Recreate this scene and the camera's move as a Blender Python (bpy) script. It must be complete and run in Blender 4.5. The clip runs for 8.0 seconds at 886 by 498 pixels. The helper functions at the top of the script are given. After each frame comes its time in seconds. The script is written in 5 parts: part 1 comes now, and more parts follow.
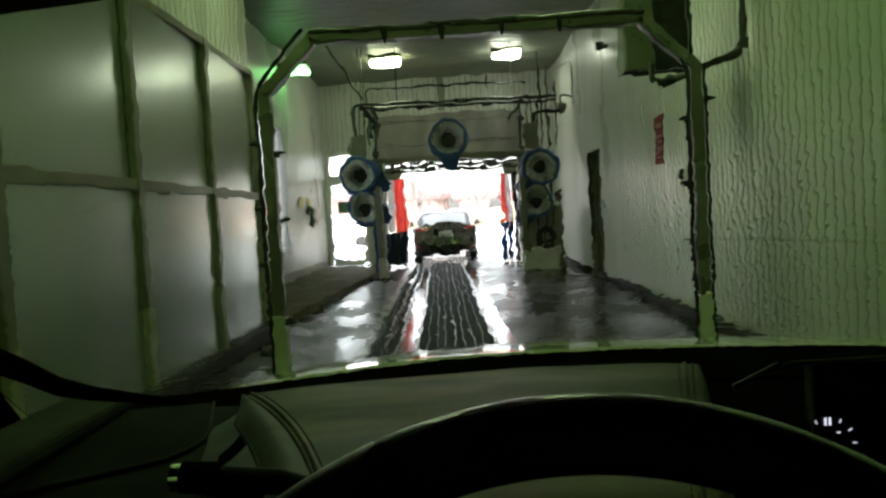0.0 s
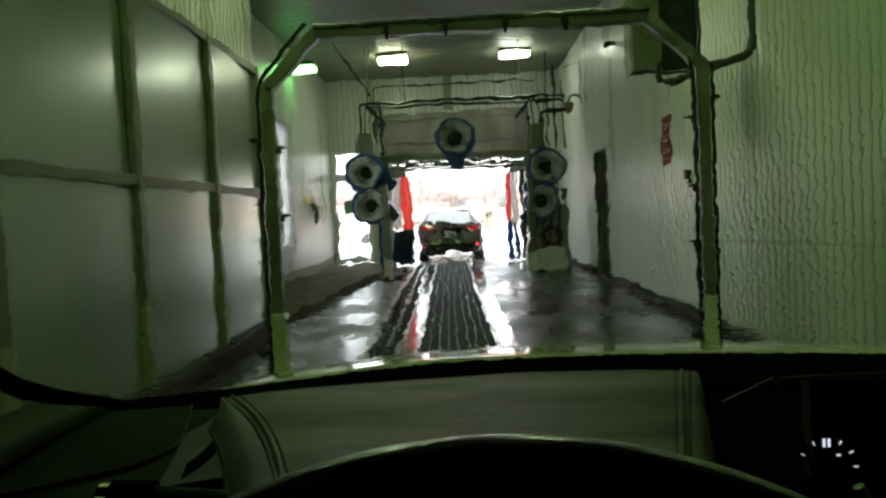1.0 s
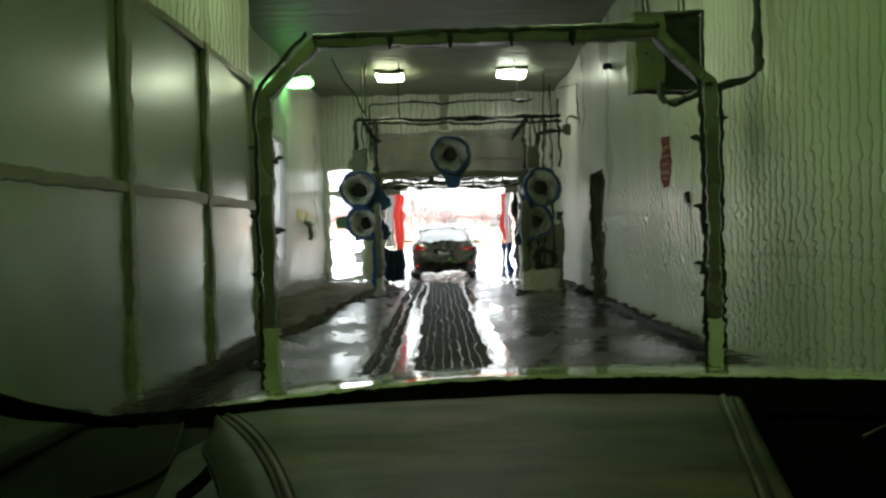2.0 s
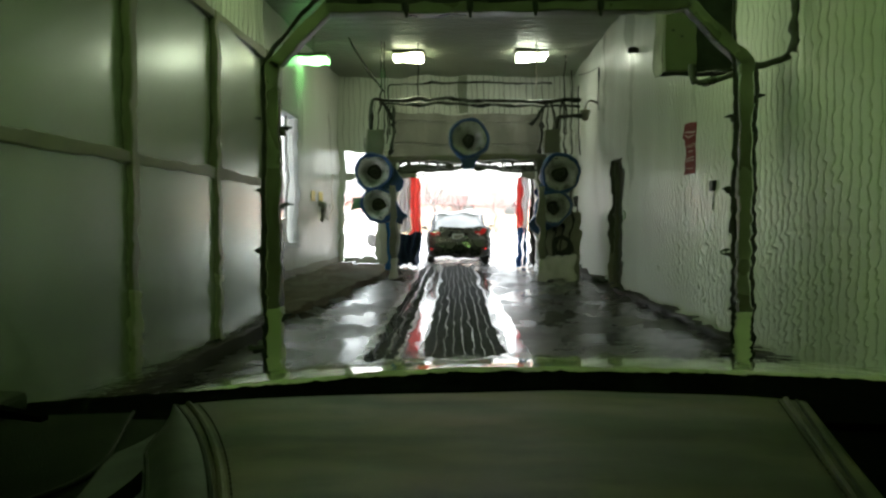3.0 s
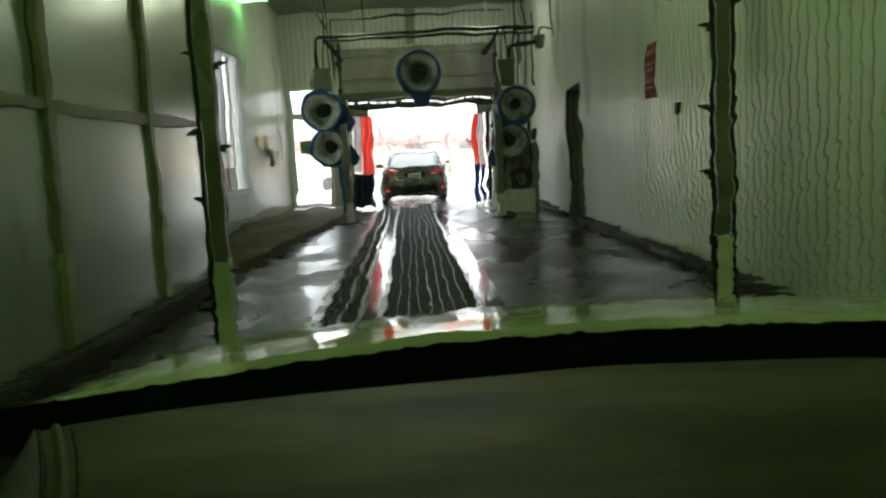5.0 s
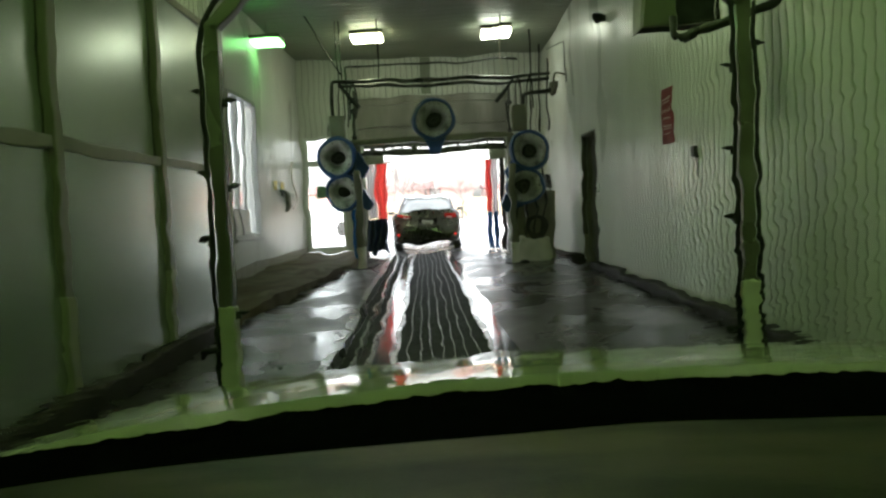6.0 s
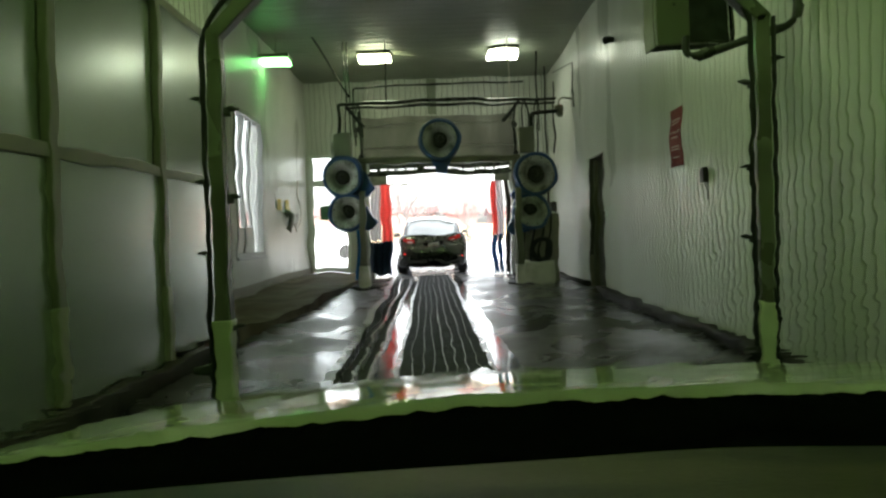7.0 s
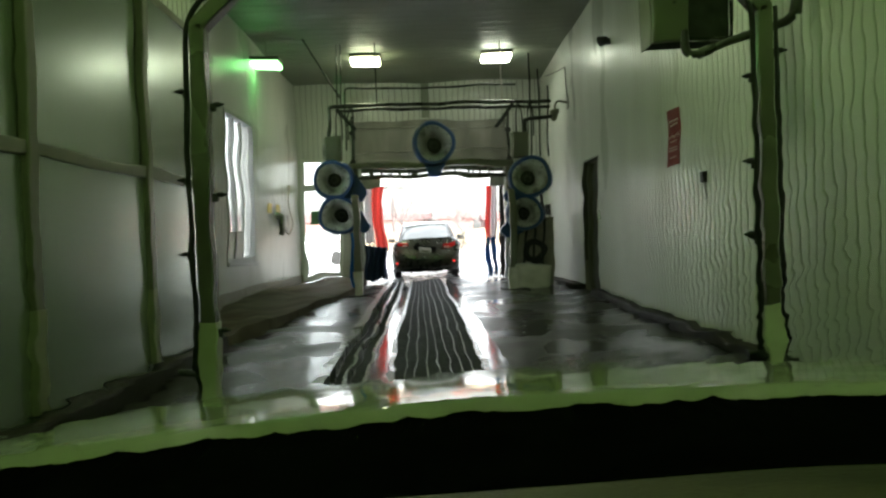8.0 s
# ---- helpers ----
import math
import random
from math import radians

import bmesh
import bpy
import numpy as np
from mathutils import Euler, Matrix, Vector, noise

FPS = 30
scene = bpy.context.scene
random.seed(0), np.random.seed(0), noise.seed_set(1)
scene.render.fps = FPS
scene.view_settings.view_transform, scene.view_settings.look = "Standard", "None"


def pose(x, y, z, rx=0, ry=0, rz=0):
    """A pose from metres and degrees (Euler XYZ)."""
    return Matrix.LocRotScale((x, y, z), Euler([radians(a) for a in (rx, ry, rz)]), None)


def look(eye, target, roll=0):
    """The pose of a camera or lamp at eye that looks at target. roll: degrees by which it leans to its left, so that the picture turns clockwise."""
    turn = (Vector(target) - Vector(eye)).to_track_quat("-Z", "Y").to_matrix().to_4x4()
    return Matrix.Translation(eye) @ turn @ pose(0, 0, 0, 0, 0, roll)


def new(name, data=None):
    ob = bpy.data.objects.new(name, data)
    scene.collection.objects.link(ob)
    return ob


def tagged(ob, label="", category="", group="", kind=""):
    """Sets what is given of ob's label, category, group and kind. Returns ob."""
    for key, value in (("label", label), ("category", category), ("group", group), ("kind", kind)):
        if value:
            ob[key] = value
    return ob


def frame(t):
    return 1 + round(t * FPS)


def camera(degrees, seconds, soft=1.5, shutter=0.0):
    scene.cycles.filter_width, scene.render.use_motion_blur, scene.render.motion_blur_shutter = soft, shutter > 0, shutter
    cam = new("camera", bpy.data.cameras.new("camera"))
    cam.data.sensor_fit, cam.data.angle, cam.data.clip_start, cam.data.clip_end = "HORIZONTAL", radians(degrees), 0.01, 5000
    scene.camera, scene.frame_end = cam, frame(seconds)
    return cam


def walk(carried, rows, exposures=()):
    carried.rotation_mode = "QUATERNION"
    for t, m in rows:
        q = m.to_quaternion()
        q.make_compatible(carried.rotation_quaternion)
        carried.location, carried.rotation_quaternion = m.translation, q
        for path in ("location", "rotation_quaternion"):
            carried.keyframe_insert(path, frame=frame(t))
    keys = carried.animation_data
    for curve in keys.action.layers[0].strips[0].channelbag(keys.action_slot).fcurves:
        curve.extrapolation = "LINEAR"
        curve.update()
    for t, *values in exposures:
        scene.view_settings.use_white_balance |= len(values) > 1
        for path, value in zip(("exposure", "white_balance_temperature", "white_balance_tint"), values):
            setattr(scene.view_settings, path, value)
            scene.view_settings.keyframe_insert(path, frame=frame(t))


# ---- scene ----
# the camera, leaning over the wheel of a car that waits in the wash tunnel
cam = camera(59.9, 8.0, soft=2.4)
PATH = [
    (0, -0.199, -0.210, 1.253, -2.581, 3.355, 1.101),
    (0.5, -0.185, -0.180, 1.252, -2.813, 2.019, 1.259),
    (1, -0.164, -0.150, 1.250, -2.630, 2.764, 1.651),
    (1.5, -0.205, -0.115, 1.238, -1.727, 1.585, 0.865),
    (2.8, -0.231, 0.180, 1.192, -0.988, 0.730, 1.743),
    (3, -0.220, 0.218, 1.184, -2.183, -0.071, 2.143),
    (3.5, -0.233, 0.335, 1.180, -2.683, 1.528, 2.698),
    (4, -0.228, 0.420, 1.184, -4.321, 3.534, -0.029),
    (4.5, -0.253, 0.500, 1.165, -6.615, 3.225, -1.153),
    (4.7, -0.256, 0.530, 1.166, -6.838, 3.132, -1.397),
    (5.8, -0.249, 0.700, 1.122, -4.798, 2.697, -0.459),
    (6, -0.255, 0.722, 1.123, -3.208, 2.725, -0.256),
    (6.5, -0.265, 0.795, 1.100, -2.179, 2.046, 0.185),
    (7, -0.263, 0.866, 1.079, -1.417, 1.804, 0.079),
    (7.5, -0.269, 0.938, 1.063, -1.850, 1.838, -0.422),
    (8, -0.267, 1.010, 1.045, -0.995, 1.894, -0.442),
]
walk(cam, [(t, pose(x, y, z, 90 + p, r, w)) for t, x, y, z, p, r, w in PATH], [(0, 2.97), (8, 2.97)])

# ---- light: a pale winter sky outside, tubes on the tunnel ceiling ----
SKY, SUN, LAMP, NEARLAMP, WATER = 0.16, 0.65, 3.3, 3.9, 0.88
world = bpy.data.worlds.new("winter_sky")
scene.world = world
world.use_nodes = True
wn = world.node_tree
sky = wn.nodes.new("ShaderNodeTexSky")
sky.sky_type = "NISHITA"
sky.sun_disc = False
sky.sun_elevation, sky.sun_rotation = radians(28), radians(150)
sky.air_density, sky.dust_density, sky.ozone_density = 1.0, 4.0, 1.0
bg = wn.nodes["Background"]
bg.inputs["Strength"].default_value = SKY
pale = wn.nodes.new("ShaderNodeHueSaturation")      # thin overcast: the sky's blue is washed out
pale.inputs["Saturation"].default_value = 0.25
wn.links.new(sky.outputs[0], pale.inputs["Color"])
wn.links.new(pale.outputs[0], bg.inputs["Color"])
sun = new("sun", bpy.data.lights.new("sun", "SUN"))
sun.data.energy, sun.data.angle, sun.data.color = SUN, radians(12), (1.0, 0.96, 0.9)
sun.matrix_world = look((8, -18, 22), (0, 0, 0))


# ---- materials ----
def mat(name, color, rough=0.5, metal=0.0, var=0.15, scale=6.0, bump=0.0, bscale=40.0, coat=0.0, emit=None, power=0.0,
        stretch=(1, 1, 1), stain=None, stain_scale=1.2, stain_at=(0.45, 0.7), rvar=0.1, island=0.0, ior=1.45, spec=0.5):
    """A surface with broad and fine variation of colour and gloss, an optional stain and a fine relief."""
    m = bpy.data.materials.new(name)
    m.use_nodes = True
    nt = m.node_tree
    b = nt.nodes["Principled BSDF"]
    b.inputs["Roughness"].default_value, b.inputs["Metallic"].default_value = rough, metal
    b.inputs["Coat Weight"].default_value, b.inputs["IOR"].default_value = coat, ior
    b.inputs["Specular IOR Level"].default_value = spec
    co = nt.nodes.new("ShaderNodeTexCoord")
    mp = nt.nodes.new("ShaderNodeMapping")
    mp.inputs["Scale"].default_value = stretch
    geo = nt.nodes.new("ShaderNodeNewGeometry")
    nt.links.new(geo.outputs["Position"], mp.inputs["Vector"])
    n1 = nt.nodes.new("ShaderNodeTexNoise")
    n1.inputs["Scale"].default_value, n1.inputs["Detail"].default_value = scale, 6
    nt.links.new(mp.outputs[0], n1.inputs["Vector"])
    ramp = nt.nodes.new("ShaderNodeMapRange")
    ramp.inputs[1].default_value, ramp.inputs[2].default_value = 0.3, 0.7
    ramp.inputs[3].default_value, ramp.inputs[4].default_value = 1 - var, 1 + var
    nt.links.new(n1.outputs["Fac"], ramp.inputs[0])
    mul = nt.nodes.new("ShaderNodeVectorMath")
    mul.operation = "SCALE"
    mul.inputs[0].default_value = color
    nt.links.new(ramp.outputs[0], mul.inputs["Scale"])
    out = mul.outputs[0]
    if island:
        info = nt.nodes.new("ShaderNodeObjectInfo")
        r2 = nt.nodes.new("ShaderNodeMapRange")
        r2.inputs[3].default_value, r2.inputs[4].default_value = 1 - island, 1 + island
        nt.links.new(info.outputs["Random"], r2.inputs[0])
        m2 = nt.nodes.new("ShaderNodeVectorMath")
        m2.operation = "SCALE"
        nt.links.new(out, m2.inputs[0])
        nt.links.new(r2.outputs[0], m2.inputs["Scale"])
        out = m2.outputs[0]
    if stain:
        n2 = nt.nodes.new("ShaderNodeTexNoise")
        n2.inputs["Scale"].default_value, n2.inputs["Detail"].default_value = stain_scale, 8
        nt.links.new(mp.outputs[0], n2.inputs["Vector"])
        r3 = nt.nodes.new("ShaderNodeMapRange")
        r3.inputs[1].default_value, r3.inputs[2].default_value = stain_at
        nt.links.new(n2.outputs["Fac"], r3.inputs[0])
        mix = nt.nodes.new("ShaderNodeMix")
        mix.data_type = "RGBA"
        nt.links.new(r3.outputs[0], mix.inputs["Factor"])
        nt.links.new(out, mix.inputs["A"])
        mix.inputs["B"].default_value = (*stain, 1)
        out = mix.outputs["Result"]
    nt.links.new(out, b.inputs["Base Color"])
    rr = nt.nodes.new("ShaderNodeMapRange")
    rr.inputs[1].default_value, rr.inputs[2].default_value = 0.3, 0.7
    rr.inputs[3].default_value, rr.inputs[4].default_value = max(0.02, rough - rvar), min(1, rough + rvar)
    n3 = nt.nodes.new("ShaderNodeTexNoise")
    n3.inputs["Scale"].default_value, n3.inputs["Detail"].default_value = scale * 0.6, 5
    nt.links.new(mp.outputs[0], n3.inputs["Vector"])
    nt.links.new(n3.outputs["Fac"], rr.inputs[0])
    nt.links.new(rr.outputs[0], b.inputs["Roughness"])
    if bump:
        n4 = nt.nodes.new("ShaderNodeTexNoise")
        n4.inputs["Scale"].default_value, n4.inputs["Detail"].default_value = bscale, 4
        nt.links.new(mp.outputs[0], n4.inputs["Vector"])
        bp = nt.nodes.new("ShaderNodeBump")
        bp.inputs["Strength"].default_value, bp.inputs["Distance"].default_value = 1.0, bump
        nt.links.new(n4.outputs["Fac"], bp.inputs["Height"])
        nt.links.new(bp.outputs[0], b.inputs["Normal"])
    if emit:
        b.inputs["Emission Color"].default_value = (*emit, 1)
        b.inputs["Emission Strength"].default_value = power
    return m


def dotted(name, *args, **kw):
    """A perforated cover: a regular grid of small dark holes."""
    m = mat(name, *args, **kw)
    nt = m.node_tree
    b = nt.nodes["Principled BSDF"]
    src = b.inputs["Base Color"].links[0].from_socket
    geo = nt.nodes.new("ShaderNodeNewGeometry")
    flat = nt.nodes.new("ShaderNodeMapping")
    flat.inputs["Scale"].default_value = (1, 1, 0)
    flat.inputs["Rotation"].default_value = (0, 0, radians(40))
    nt.links.new(geo.outputs["Position"], flat.inputs["Vector"])
    v = nt.nodes.new("ShaderNodeTexVoronoi")
    v.inputs["Scale"].default_value, v.inputs["Randomness"].default_value = 230.0, 0.0
    nt.links.new(flat.outputs[0], v.inputs["Vector"])
    r = nt.nodes.new("ShaderNodeMapRange")
    r.inputs[1].default_value, r.inputs[2].default_value, r.inputs[3].default_value, r.inputs[4].default_value = 0.3, 0.4, 0.05, 1.6
    nt.links.new(v.outputs["Distance"], r.inputs[0])
    s = nt.nodes.new("ShaderNodeVectorMath")
    s.operation = "SCALE"
    nt.links.new(src, s.inputs[0])
    nt.links.new(r.outputs[0], s.inputs["Scale"])
    nt.links.new(s.outputs[0], b.inputs["Base Color"])
    return m


def glass(name, tint=(1, 1, 1), rough=0.0, ior=1.45):
    m = bpy.data.materials.new(name)
    m.use_nodes = True
    b = m.node_tree.nodes["Principled BSDF"]
    b.inputs["Base Color"].default_value = (*tint, 1)
    b.inputs["Transmission Weight"].default_value = 1.0
    b.inputs["Roughness"].default_value, b.inputs["IOR"].default_value = rough, ior
    return m


def cloth_mat(name, color):
    """Thin wet cloth that glows when lit from behind."""
    m = mat(name, color, 0.8, var=0.2, scale=10, bump=0.003, bscale=25)
    nt = m.node_tree
    tr = nt.nodes.new("ShaderNodeBsdfTranslucent")
    tr.inputs["Color"].default_value = (*[min(1, c * 1.3) for c in color], 1)
    mix = nt.nodes.new("ShaderNodeMixShader")
    mix.inputs[0].default_value = 0.65
    nt.links.new(nt.nodes["Principled BSDF"].outputs[0], mix.inputs[1])
    nt.links.new(tr.outputs[0], mix.inputs[2])
    nt.links.new(mix.outputs[0], nt.nodes["Material Output"].inputs[0])
    return m


def wet_glass(name):
    """Windscreen glass under a running film of water: runs down the slope, fine ripples and lumps."""
    m = glass(name, (0.97, 1.0, 0.96), 0.0, 1.33)
    nt = m.node_tree
    b = nt.nodes["Principled BSDF"]
    geo = nt.nodes.new("ShaderNodeNewGeometry")
    height = None
    for scale, stretch, depth in ((1.0, (30, 10, 10), 0.00017), (1.0, (60, 40, 40), 0.00012), (1.0, (9, 10, 10), 0.00024)):
        mp = nt.nodes.new("ShaderNodeMapping")
        mp.inputs["Scale"].default_value = stretch
        nt.links.new(geo.outputs["Position"], mp.inputs["Vector"])
        n = nt.nodes.new("ShaderNodeTexNoise")
        n.inputs["Scale"].default_value, n.inputs["Detail"].default_value = scale, 0.6
        nt.links.new(mp.outputs[0], n.inputs["Vector"])
        s = nt.nodes.new("ShaderNodeMath")
        s.operation = "MULTIPLY"
        s.inputs[1].default_value = depth * 1000
        nt.links.new(n.outputs["Fac"], s.inputs[0])
        if height is None:
            height = s.outputs[0]
        else:
            a = nt.nodes.new("ShaderNodeMath")
            nt.links.new(height, a.inputs[0])
            nt.links.new(s.outputs[0], a.inputs[1])
            height = a.outputs[0]
    # cross ripples where the water gathers at the foot of the glass
    sep = nt.nodes.new("ShaderNodeSeparateXYZ")
    nt.links.new(geo.outputs["Position"], sep.inputs[0])
    side = nt.nodes.new("ShaderNodeMath")
    side.operation = "ADD"
    side.inputs[1].default_value = 0.27
    nt.links.new(sep.outputs["X"], side.inputs[0])
    wide = nt.nodes.new("ShaderNodeMath")
    wide.operation = "ABSOLUTE"
    nt.links.new(side.outputs[0], wide.inputs[0])
    low = nt.nodes.new("ShaderNodeMapRange")
    low.inputs[1].default_value, low.inputs[2].default_value, low.inputs[3].default_value, low.inputs[4].default_value = 1.04, 0.90, 0.0, 0.12
    nt.links.new(sep.outputs["Z"], low.inputs[0])
    pool = nt.nodes.new("ShaderNodeMapRange")
    pool.inputs[1].default_value, pool.inputs[2].default_value, pool.inputs[3].default_value, pool.inputs[4].default_value = 0.2, 0.5, 0.7, 2.6
    nt.links.new(wide.outputs[0], pool.inputs[0])
    gather = nt.nodes.new("ShaderNodeMath")
    gather.operation = "MULTIPLY"
    nt.links.new(low.outputs[0], gather.inputs[0])
    nt.links.new(pool.outputs[0], gather.inputs[1])
    mp = nt.nodes.new("ShaderNodeMapping")
    mp.inputs["Scale"].default_value = (14, 60, 60)
    nt.links.new(geo.outputs["Position"], mp.inputs["Vector"])
    n = nt.nodes.new("ShaderNodeTexNoise")
    n.inputs["Scale"].default_value, n.inputs["Detail"].default_value, n.inputs["Distortion"].default_value = 1.0, 1.5, 0.6
    nt.links.new(mp.outputs[0], n.inputs["Vector"])
    s = nt.nodes.new("ShaderNodeMath")
    s.operation = "MULTIPLY_ADD"
    nt.links.new(n.outputs["Fac"], s.inputs[0])
    nt.links.new(gather.outputs[0], s.inputs[1])
    nt.links.new(height, s.inputs[2])
    height = s.outputs[0]
    # the film is thicker away from the middle of the driver's half
    film = nt.nodes.new("ShaderNodeMapRange")
    film.inputs[1].default_value, film.inputs[2].default_value, film.inputs[3].default_value, film.inputs[4].default_value = 0.15, 0.75, 1.0, 1.1
    nt.links.new(wide.outputs[0], film.inputs[0])
    s = nt.nodes.new("ShaderNodeMath")
    s.operation = "MULTIPLY"
    nt.links.new(height, s.inputs[0])
    nt.links.new(film.outputs[0], s.inputs[1])
    height = s.outputs[0]
    bp = nt.nodes.new("ShaderNodeBump")
    bp.inputs["Strength"].default_value, bp.inputs["Distance"].default_value = WATER, 0.001
    nt.links.new(height, bp.inputs["Height"])
    nt.links.new(bp.outputs[0], b.inputs["Normal"])
    return m


